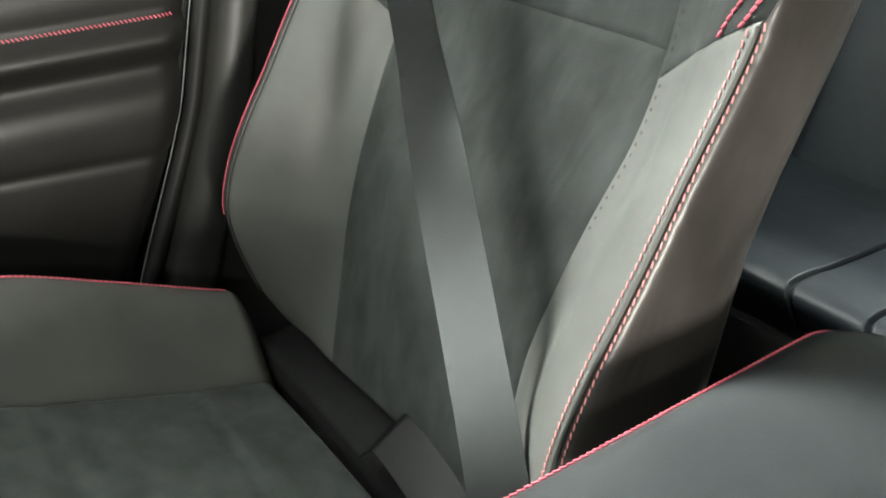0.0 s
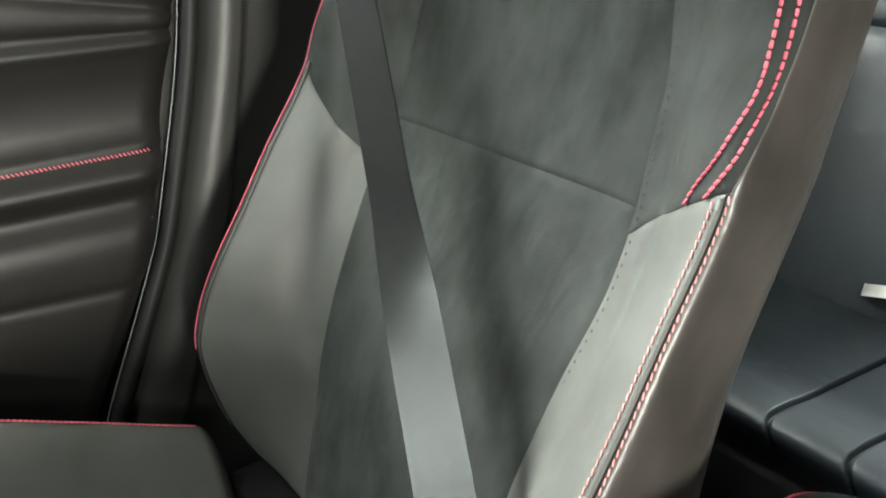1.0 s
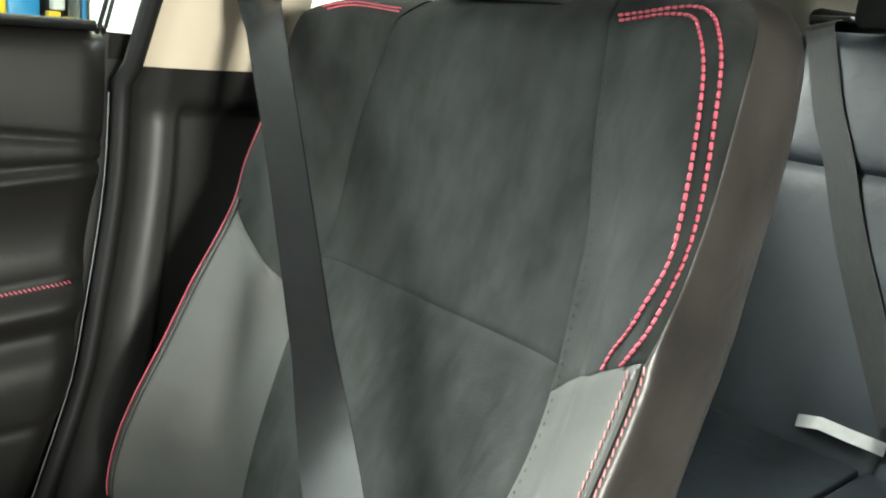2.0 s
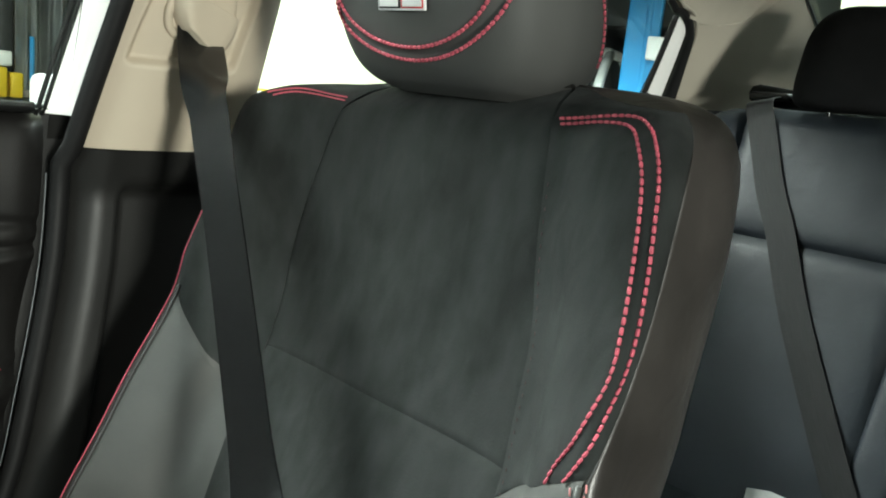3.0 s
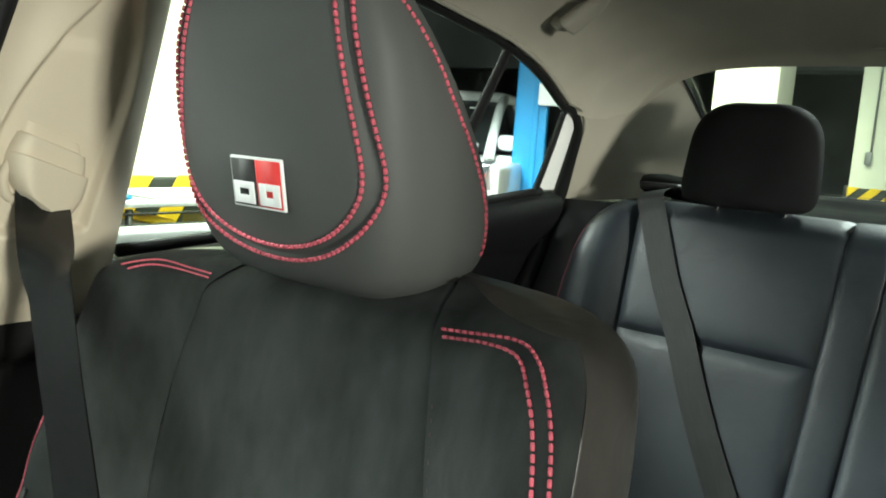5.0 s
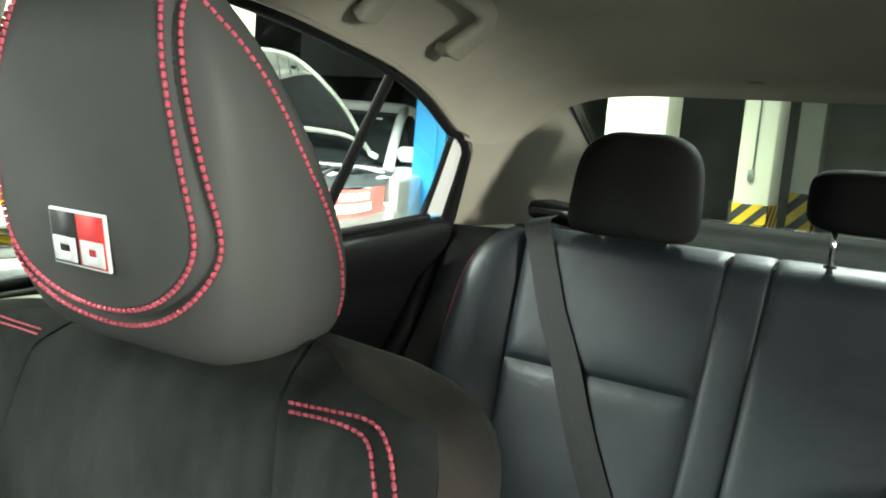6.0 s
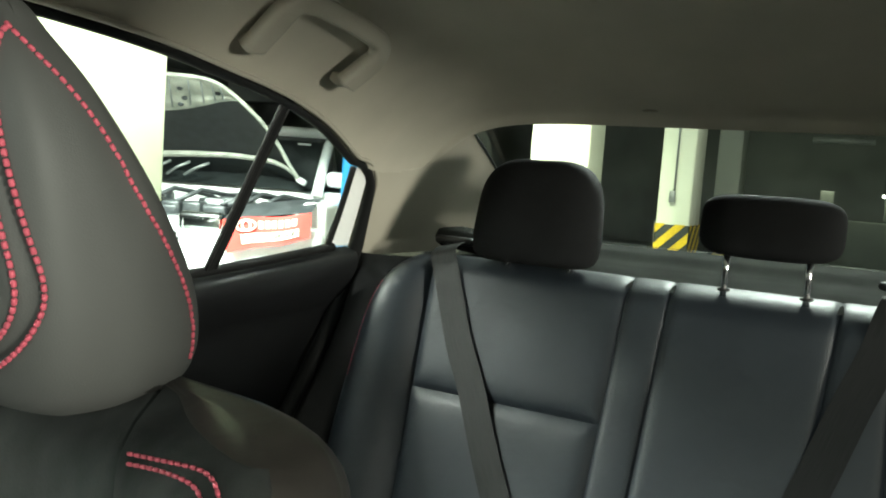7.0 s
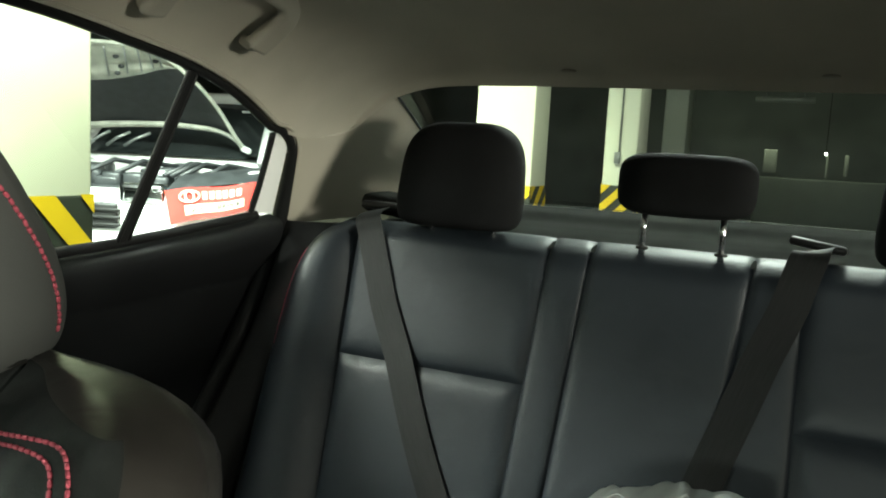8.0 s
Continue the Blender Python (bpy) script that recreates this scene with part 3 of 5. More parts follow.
def seat_back(p, z):
    """A place on the backrest; p runs from -7 round the front to 7."""
    r, yr, c, yc, yb = curve(RIDGE_W, z), curve(RIDGE_Y, z), curve(INSERT_W, z), curve(INSERT_Y, z), curve(BACK_Y, z)
    k = min(1, max(0, (0.952 - z) / 0.05)) ** 0.6
    def half(c):
        return [(0, yc + 0.004 * k), (c, yc), (c + (r - c) * 0.52, yc + (yr - yc) * 0.60), (r - 0.004, yr), (r + 0.004 * k, yr + (yb - yr) * 0.35), (r - 0.001 * k, yb), (max(0.6 * r, r - 0.05), yb + 0.045 * k), (0, yb + 0.055 * k)]
    pts = [Vector((-x, y, 0)) for x, y in half(c)[:0:-1]] + [Vector((x, y, 0)) for x, y in half(c - curve(INSERT_SKEW, z))]
    q = catmull(pts, min(14, max(0, p + 7)))
    flat = 0.82 - 0.32 * min(1, max(0, -q.x / 0.16))
    return Vector((SEAT_X + q.x, q.y, z if z < 0.9 else 0.9 + (z - 0.9) * flat))


def seat_normal(p, z):
    e = 0.02
    a = seat_back(min(7, p + e), z) - seat_back(max(-7, p - e), z)
    b = seat_back(p, min(0.952, z + 0.004)) - seat_back(p, max(0.24, z - 0.004))
    n = a.cross(b).normalized()
    return n if n.dot(Vector((math.sin(p * 0.4), -math.cos(p * 0.4), 0.2))) > 0 else -n


def bolster_seam(p):
    if p < 0:
        return curve([(1, 0.618), (1.5, 0.638), (1.9, 0.654), (2.42, 0.680), (2.76, 0.698), (3.0, 0.711), (3.4, 0.721), (5, 0.732)], -p)
    return curve([(1, 0.645), (1.2, 0.660), (1.5, 0.672), (1.94, 0.682), (2.22, 0.692), (2.72, 0.707), (3.0, 0.713), (3.4, 0.721), (5, 0.732)], abs(p))


def wrap(p, z):
    """Lets the shoulder cover run round onto the side above the bolster seam."""
    k = min(1, max(0, (z - 0.710) / 0.055))
    edge = 3 + 0.58 * k * (2 - k)
    a = abs(p)
    if a <= 1 or a >= 5:
        return p
    return math.copysign(1 + (a - 1) * (edge - 1) / 2 if a <= 3 else 5 - (5 - a) * (5 - edge) / 2, p)


def seat_panel(name, p0, p1, lo, hi, material, parent, label="", n=28, m=60, sink=0.0018, until=9.0, outer_sink=None):
    def f(u, v):
        p = p0 + (p1 - p0) * u
        z = lo(p) + (hi(p) - lo(p)) * v
        p = wrap(p, z)
        return seat_back(p, z), seat_normal(p, z)

    def g(u, v):
        p, nn = f(u, v)
        inner = min(u * abs(p1 - p0) * 0.08, v * 0.35, (1 - v) * 0.35)
        outer = (1 - u) * abs(p1 - p0) * 0.08
        fade = min(1, max(0, (until - p.z) / 0.02))
        deep = max(sink * max(0, 1 - inner / 0.008) ** 2, (sink if outer_sink is None else outer_sink) * max(0, 1 - outer / 0.008) ** 2)
        return p - nn * fade * deep
    ease = [0.5 - 0.5 * math.copysign(abs(math.cos(math.pi * t)) ** 0.8, math.cos(math.pi * t)) for t in steps(0, 1, n)]
    easev = [0.5 - 0.5 * math.copysign(abs(math.cos(math.pi * t)) ** 0.8, math.cos(math.pi * t)) for t in steps(0, 1, m)]
    bm, _ = grid(g, ease, easev)
    return part(name, bm, material, parent, label)


def front_seat():
    seat = thing("sports_seat", "black suede and leather sports front seat with red stitching", "car seat")
    top = lambda p: 0.952
    low = lambda p: 0.245
    shoulder = lambda p: curve([(1.0, 0.9495), (1.25, 0.946), (1.6, 0.940), (2.1, 0.9355), (3.0, 0.933)], abs(p))
    seam = lambda p: 0.664
    seat_panel("lower_insert", -1, 1, low, seam, SUEDE, seat, "black suede lower backrest panel", 40, 60)
    seat_panel("upper_insert", -1, 1, seam, top, SUEDE, seat, "black suede upper backrest panel", 40, 60)
    for s in (-1, 1):
        seat_panel("lower_bolster", s, 3 * s, low, bolster_seam, LEATHER, seat, "grey-black leather side bolster", 28, 60)
        seat_panel("upper_bolster", s, 3 * s, bolster_seam, shoulder if s > 0 else top, SUEDE, seat, "black suede shoulder bolster", 40, 60, 0.0013, 0.915, 0.0008)
        seat_panel("side_panel", 3 * s, 5 * s, low, top, SIDE_LEATHER, seat, "brown-black leather panel along the side and shoulder", 30, 150, 0.0008, 0.90)
    seat_panel("shoulder_cap", 1, 3, shoulder, top, SIDE_LEATHER, seat, "brown-black leather on top of the shoulder", 40, 24, 0.0)
    seat_panel("back_panel", -7, -5, low, top, SIDE_LEATHER, seat, n=10, m=30)
    seat_panel("back_panel", 5, 7, low, top, SIDE_LEATHER, seat, n=10, m=40, sink=0.002, until=0.90)
    # double stitching
    lift = 0.0008

    def at(p, z):
        return seat_back(p, z) + seat_normal(p, z) * lift
    for d in (2.80, 3.10):
        bm = stitches(bmesh.new(), [at(d, z) for z in steps(0.30, 0.708 + 0.006 * (d > 3), 60)], 0.0064, 0.0050, 0.00062, (-0.22, 0.0, 0.0))
        part("stitching", bm, LIT_THREAD, seat, "row of red stitching with its highlight in the colour")
    inner = [(2.25, 0.692), (2.37, 0.708), (2.70, 0.732), (2.97, 0.760), (3.02, 0.776), (2.96, 0.796), (2.88, 0.826), (2.78, 0.858), (2.64, 0.888), (2.475, 0.906), (2.36, 0.916), (2.16, 0.9195), (1.675, 0.918), (1.06, 0.912)]
    outer = [(2.60, 0.703), (2.78, 0.716), (3.10, 0.737), (3.28, 0.763), (3.31, 0.777), (3.27, 0.796), (3.17, 0.828), (3.04, 0.860), (2.90, 0.890), (2.72, 0.910), (2.61, 0.919), (2.375, 0.926), (1.85, 0.924), (1.06, 0.917)]
    for row in (inner, outer):
        row = [Vector((p, z, 0)) for p, z in row]
        low_end = [catmull(row, t) for t in steps(0, 4.6, 90)]
        high_end = [catmull(row, t) for t in steps(4.38, 13, 160)]
        bm = stitches(bmesh.new(), [at(q.x, q.y) for q in low_end], 0.0060, 0.0050, 0.0011, (0.15, 0.0, 0.08))
        stitches(bm, [at(q.x, q.y) for q in high_end], 0.0062, 0.0047, 0.0013)
        part("stitching", bm, THREAD, seat, "row of red stitching")
        bm = stitches(bmesh.new(), [at(-q.x, q.y) for q in high_end[88:]], 0.0056, 0.0053, 0.0009)
        part("stitching", bm, THREAD, seat, "row of red stitching")
    bm = bmesh.new()
    stitches(bm, [at(-3.04, z) for z in steps(0.40, 0.83, 70)], 0.0045, 0.0042, 0.00065)
    part("edge_stitching", bm, THREAD, seat, "fine red edge stitching")
    for p, material in ((-2.80, PIPING), (2.955, LEATHER)):
        part("piping", tube(bmesh.new(), [at(p, z) for z in steps(0.30, 0.708, 50)], 0.0021, 8), material, seat, "black piping along the bolster seam")
    bm = bmesh.new()
    stitches(bm, [at(1.07, z) for z in steps(0.53, 0.88, 50)], 0.009, 0.0026, 0.00036)
    part("dark_stitching", bm, DARK_THREAD, seat, "dark stitching beside the insert")
    # cushion
    base = [(-0.10, 0.36), (0.0, 0.37), (0.17, 0.302), (0.33, 0.250), (0.47, 0.214), (0.56, 0.20)]
    roll = [(-0.10, 0.40), (0.0, 0.425), (0.20, 0.389), (0.30, 0.352), (0.45, 0.293), (0.56, 0.27)]

    def cushion(u, y):
        dip = 0.10 * max(0, (y - 0.425) / 0.037) ** 2.5
        b, r = curve(base, y) - dip, curve(roll, y) - dip
        a = abs(u)
        x = SEAT_X + math.copysign(min(a, 1) * 0.268, u)
        if a <= 0.70:
            z = b + 0.004 * math.cos(a * 3)
        elif a <= 1.0:
            k = (a - 0.70) / 0.30
            z = b + (r - b) * math.sin(k * math.pi / 2) ** 1.3
        else:
            k = a - 1.0
            x = SEAT_X + math.copysign(0.268 + 0.012 * math.sin(min(1, k * 3) * math.pi / 2), u)
            z = r - 0.22 * k
        return Vector((x, y, z))

    def groove(p, u, y, lines_u, lines_y):
        d = min([abs(abs(u) - k) * 0.268 for k in lines_u] + [abs(y - k) if abs(u) < 0.7 else 1 for k in lines_y])
        return p - Vector((0, 0, 0.007 * math.exp(-(d / 0.0045) ** 2)))
    for name, u0, u1, material, label in (("seat_insert", -0.70, 0.70, SUEDE, "black suede seat panel"), ("cushion_bolster", -1.9, -0.70, LEATHER, "grey-black leather thigh bolster"), ("cushion_bolster", 0.70, 1.9, LEATHER, "grey-black leather thigh bolster")):
        bm, _ = grid(lambda u, y: groove(cushion(u, y), u, y, (0.70,), (0.20, 0.345)), steps(u0, u1, 70), steps(-0.10, 0.42, 70) + steps(0.424, 0.462, 14))
        part(name, bm, material, seat, label)
    bm = bmesh.new()
    stitches(bm, [cushion(-0.985, y) + Vector((-0.001, 0, 0.001)) for y in steps(-0.1, 0.43, 60)], 0.0055, 0.0045, 0.001)
    part("cushion_stitching", bm, THREAD, seat, "red stitching along the cushion edge")
    bm = bmesh.new()
    box(bm, SEAT_X - 0.24, SEAT_X + 0.24, -0.08, 0.60, 0.05, 0.13, 0.03)
    part("seat_base", bm, PLASTIC, seat)
    # Black block added to make the open gap behind the cushion dark.
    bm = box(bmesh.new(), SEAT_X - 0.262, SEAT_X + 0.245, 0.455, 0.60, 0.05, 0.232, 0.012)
    part("gap_block", bm, CARPET, seat, "black block added in the shaded gap of the seat")
    return seat


front_seat()

HEAD_F = [(0.922, 0.668), (0.932, 0.645), (0.95, 0.629), (0.985, 0.615), (1.03, 0.606), (1.10, 0.600), (1.145, 0.604), (1.165, 0.610), (1.178, 0.620)]
HEAD_B = [(0.922, 0.71), (0.932, 0.742), (0.96, 0.752), (1.0, 0.742), (1.05, 0.714), (1.10, 0.680), (1.145, 0.652), (1.165, 0.640), (1.178, 0.630)]
HEAD_W = [(0.922, 0.075), (0.930, 0.102), (0.945, 0.122), (0.975, 0.135), (1.02, 0.141), (1.08, 0.137), (1.12, 0.122), (1.15, 0.097), (1.168, 0.076), (1.178, 0.03)]


def head_point(p, z):
    """A place on the headrest cover; p runs from 0 at the front to 8 at the back."""
    f, b, w = curve(HEAD_F, z), curve(HEAD_B, z), curve(HEAD_W, z)
    s, d = w / 0.141, b - f
    k = min(1, d / 0.13)
    half = [(0.0, f - 0.001 * k), (0.055 * s, f), (0.091 * s, f + 0.006 * k), (0.110 * s, f + 0.022 * k), (0.117 * s, f + 0.40 * d), (0.117 * s, f + 0.62 * d), (0.110 * s, f + 0.88 * d), (0.090 * s, f + 0.985 * d), (0.0, b)]
    return catmull([Vector((-half[1][0], half[1][1], 0))] + [Vector((x, y, 0)) for x, y in half], p + 1)


def u_curve(X, z, w=0.100, low=0.952):
    """Signed distance of a place on the headrest front to the U-shaped seam."""
    zc = low + 0.062
    wz = w - 0.30 * max(0, z - 1.02) ** 1.2
    if z > zc:
        return abs(X) - wz
    return math.hypot(X / w, (z - zc) / 0.062) * 0.078 - 0.078


def head_front(X, z):
    a, b = 0.0, 6.0
    for _ in range(30):
        m = (a + b) / 2
        a, b = (m, b) if head_point(m, z).x < abs(X) else (a, m)
    return head_point(a, z).y


def headrest():
    h = thing("headrest", "black leather front headrest with red double stitching", "headrest")

    def f(p, z):
        q = head_point(abs(p), z)
        off = 0.0035 * math.exp(-(u_curve(q.x, z) / 0.0035) ** 2) if abs(p) < 4 else 0.0
        return Vector((SEAT_X + math.copysign(q.x, p), q.y + off, z))
    zs = [0.922 + 0.256 * (0.5 - 0.5 * math.cos(math.pi * t)) for t in steps(0, 1, 110)]
    angles = steps(-7.99, 0, 110)[:-1] + steps(0, 7.99, 110)
    bm, rows = grid(f, angles, zs, close_u=True)
    bm.faces.new(rows[0])
    bm.faces.new(rows[-1])
    part("pad", bm, PERFORATED, h)
    for d in (-0.006, 0.006):
        w = 0.100 + d
        half = [(w - 0.30 * max(0, z - 1.02) ** 1.2, z) for z in steps(1.148, 1.014, 40)]
        half += [(w * math.cos(t * math.pi / 2), 1.014 - (0.062 + d * 0.8) * math.sin(t * math.pi / 2)) for t in steps(0.05, 1, 40)]
        line = half + [(-X, z) for X, z in half[-2::-1]]
        bm = stitches(bmesh.new(), [(SEAT_X + X, head_front(X, z) - 0.0007, z) for X, z in line], 0.0052, 0.0041, 0.0016)
        part("stitching", bm, THREAD, h, "row of red stitching")
    # seam between side and back cover
    rear = [(0.955, 0.728), (0.975, 0.724), (1.0, 0.713), (1.032, 0.692), (1.065, 0.667), (1.092, 0.650), (1.114, 0.634), (1.134, 0.618), (1.15, 0.608)]
    for s in (-1, 1):
        pts = []
        for z in steps(0.955, 1.152, 60):
            y = curve(rear, z) + 0.008
            q = min((head_point(p, z) for p in steps(2.5, 7, 90)), key=lambda h: abs(h.y - y))
            pts.append((SEAT_X + s * (q.x + 0.0006), q.y, z))
        part("side_stitching", stitches(bmesh.new(), pts, 0.0054, 0.0042, 0.0014), THREAD, h, "red stitching along the back seam")
    # posts
    for s in (-1, 1):
        bm = bmesh.new()
        tube(bm, [(SEAT_X + s * 0.085, 0.712, 0.90), (SEAT_X + s * 0.085, 0.708, 0.96)], 0.006, 12)
        part("post", bm, CHROME, h, "chrome post")
        bm = bmesh.new()
        tube(bm, [(SEAT_X + s * 0.085, 0.712, 0.938), (SEAT_X + s * 0.085, 0.711, 0.951)], 0.013, 14)
        part("post_collar", bm, PLASTIC, h)
    # badge
    badge = part("badge", box(bmesh.new(), -0.027, 0.027, -0.0012, 0.0012, -0.018, 0.018, 0.001), BADGE_WHITE, h, "small white, black and red badge")
    badge.matrix_local = pose(SEAT_X + 0.003, 0.6075, 1.001, 10, 0, 1)
    for name, x0, x1, z0, z1, material in (("black_field", -0.0252, -0.0004, -0.0162, 0.0162, BADGE_BLACK), ("red_field", 0.0004, 0.0252, -0.0162, 0.0162, BADGE_RED)):
        part(name, box(bmesh.new(), x0, x1, -0.0017, 0.0, z0, z1), material, badge)
    for x0, x1, slot in ((-0.0240, -0.0025, 0.0105), (0.0025, 0.0240, 0.0075)):
        mid = (x0 + x1) / 2
        bars = ((x0, x1, -0.0045, 0.0005), (x0, x1, -0.0150, -0.0090), (x0, mid - slot / 2, -0.0150, 0.0005), (mid + slot / 2, x1, -0.0150, 0.0005))
        bm = bmesh.new()
        for k, (x0, x1, z0, z1) in enumerate(bars):
            box(bm, x0, x1, -0.0022 - 0.0001 * k, 0.0, z0, z1, 0.0003)
        part("white_mark", bm, BADGE_WHITE, badge)


headrest()


def dense_unit(n):
    """Values from 0 to 1 packed towards both ends."""
    return [0.5 - 0.5 * math.cos(math.pi * t) for t in steps(0, 1, n)]


def strap(bm, pts, width, across, thick=0.0014):
    """A flat band along points, with the width laid along the directions given."""
    pts = [Vector(p) for p in pts]
    rings = []
    uv = bm.loops.layers.uv.new("band")
    for i, p in enumerate(pts):
        d = (pts[min(i + 1, len(pts) - 1)] - pts[max(i - 1, 0)]).normalized()
        a = Vector(across[min(i, len(across) - 1)]) if len(across) == len(pts) else Vector(across[0]).lerp(Vector(across[-1]), i / (len(pts) - 1))
        a = (a - d * a.dot(d)).normalized()
        n = d.cross(a) * thick / 2
        h = a * width / 2
        rings.append([bm.verts.new(q) for q in (p - h - n, p - h * 0.5 - n, p + h * 0.5 - n, p + h - n, p + h + n, p + h * 0.5 + n, p - h * 0.5 + n, p - h + n)])
    share = [0, 0.25, 0.75, 1, 1, 0.75, 0.25, 0]
    long = 0.0
    for i, (a, b) in enumerate(zip(rings, rings[1:])):
        step = (pts[i + 1] - pts[i]).length
        for k in range(8):
            face = bm.faces.new((a[k], a[(k + 1) % 8], b[(k + 1) % 8], b[k]))
            face.smooth = True
            for loop, (q, w) in zip(face.loops, ((k, 0), ((k + 1) % 8, 0), ((k + 1) % 8, 1), (k, 1))):
                loop[uv].uv = (share[q] * width, long + step * w)
            if k in (3, 7):
                for e in face.edges:
                    e.smooth = False
        long += step
    bm.faces.new(rings[0])
    bm.faces.new(rings[-1])
    return bm


def front_belt():
    belt = thing("front_seat_belt", "black front seat belt hanging from a beige pillar guide", "seat belt")
    a, b = Vector((-0.630, 0.583, 0.955)), Vector((-0.142, 0.431, 0.380))
    top = Vector((-0.048, 0.030, 0.0))
    run = [on_side(0.614, 1.000, 0.006), on_side(0.614, 0.982, 0.010)]
    run += [a.lerp(b, t) + Vector((-0.012 * math.sin(math.pi * min(1, t)) ** 1.5 * (0.4 + 0.9 * t), 0.010 * math.sin(math.pi * t), 0)) + top * max(0, 1 - t / 0.24) ** 2 for t in steps(0.01, 1.06, 110)]
    lay = []
    for i in range(len(run)):
        t = i / len(run)
        k = min(1, t / 0.11)
        turn = min(1, max(0, (t - 0.50) / 0.18))
        turn = turn * turn * (3 - 2 * turn)
        flat = Matrix.Rotation(math.radians(13), 3, (b - a).normalized()) @ Vector((0.95, 0.34, 0.05))
        flat = flat.lerp(Vector((0.637, 0.687, 0.359)), turn)
        lay.append(Vector((0.15, 0.95, 0.15)).lerp(flat, k * k))
    bm = strap(bmesh.new(), run, 0.047, lay)
    part("webbing", bm, WEBBING, belt, smooth=False)
    # lap part
    bm = strap(bmesh.new(), [Vector((-0.352, 0.462, 0.286)).lerp(Vector((-0.165, 0.440, 0.272)), t) + Vector((0, 0, 0.012 * math.sin(math.pi * t) - 0.03 * max(0, 0.15 - t) / 0.15)) for t in steps(0, 1, 24)], 0.047, [(0.15, 0.75, 0.65)])
    part("lap_webbing", bm, WEBBING, belt, smooth=False)
    bm = bmesh.new()
    box(bm, -0.018, 0.018, -0.012, 0.012, -0.05, 0.03, 0.006, pose(-0.125, 0.43, 0.33, 10, -35, 0))
    part("buckle", bm, PLASTIC, belt)
    # pillar guide: a rounded cover stepped twice, with a slanting lower lip
    left = poly([(0.588, 1.030, 0), (0.578, 1.004, 0), (0.578, 0.984, 0), (0.590, 0.962, 0)])
    right = poly([(0.648, 1.006, 0), (0.654, 0.978, 0), (0.650, 0.950, 0), (0.631, 0.928, 0)])

    def smooth(x):
        x = min(1, max(0, x))
        return x * x * (3 - 2 * x)

    def cover(u, v):
        q = left(v).lerp(right(v), u)
        rise = 0.010 + 0.008 * v + 0.010 * smooth((v - 0.14) / 0.02) + 0.010 * smooth((v - 0.36) / 0.02)
        rise *= 1 - abs(2 * u - 1) ** 9
        rise -= 0.008 * smooth((v - 0.93) / 0.07)
        return on_side(q.x, q.y, 0.004 + rise)
    bm, rows = grid(cover, dense_unit(40), steps(0, 1, 120))
    under = [bm.verts.new(v.co + Vector((-0.014, 0, 0.004))) for v in rows[-1]]
    for k in range(40):
        bm.faces.new((rows[-1][k], rows[-1][k + 1], under[k + 1], under[k]))
    part("guide_cover", bm, BEIGE, belt, "beige plastic belt guide cover")
    bm = bmesh.new()
    loop = [(0.586, 0.998), (0.577, 0.994), (0.572, 0.980), (0.575, 0.964), (0.584, 0.956), (0.594, 0.956)]
    loop = [on_side(y + 0.006, z - 0.001, 0.012) for y, z in loop]
    tube(bm, [catmull(loop, s) for s in steps(0, 5, 30)], 0.0046, 12)
    part("guide_loop", bm, BEIGE, belt, "beige moulded loop")


front_belt()


def console():
    c = thing("console_armrest", "black leather centre armrest with red stitched edge", "armrest")
    def f(a, t):
        y = 0.30 + 0.375 * t
        end = max(0, (t - 0.80) / 0.20)
        hw = 0.098 * math.sqrt(max(0.0, 1 - end ** 2.5 * 0.75))
        drop = 0.02 * end ** 2
        c_, s_ = math.cos(a), math.sin(a)
        x = 0.052 + hw * math.copysign(abs(c_) ** 0.55, c_)
        z = 0.486 + 0.038 * math.copysign(abs(s_) ** 0.6, s_) - drop
        return Vector((x, y, z))
    bm, rows = grid(f, [2 * math.pi * k / 48 for k in range(48)], [0.0, 0.02] + steps(0.05, 0.9, 24) + steps(0.92, 1.0, 8), close_u=True)
    bm.faces.new(rows[0])
    bm.faces.new(rows[-1])
    part("lid", bm, CONSOLE_LEATHER, c)
    for a in (math.pi * 0.86, math.pi * 0.14):
        part("stitching", stitches(bmesh.new(), [f(a, t) + Vector((0.0, 0, 0.001)) for t in steps(0.0, 0.99, 60)], 0.0050, 0.0046, 0.0007, (0.5 if a > 1.6 else -0.5, 0.0, 0.2)), THREAD, c, "red stitching along the lid edge")
    bm = bmesh.new()
    box(bm, -0.06, 0.16, -0.45, 0.70, 0.03, 0.435, 0.02)
    part("console_box", bm, PLASTIC, c)


console()


# ---- rear bench ----


def bench_back(x, z, off=0.0):
    y = 1.6 - (0.95 - z) * 0.39
    return Vector((x, y - off * 0.93, z + off * 0.36))


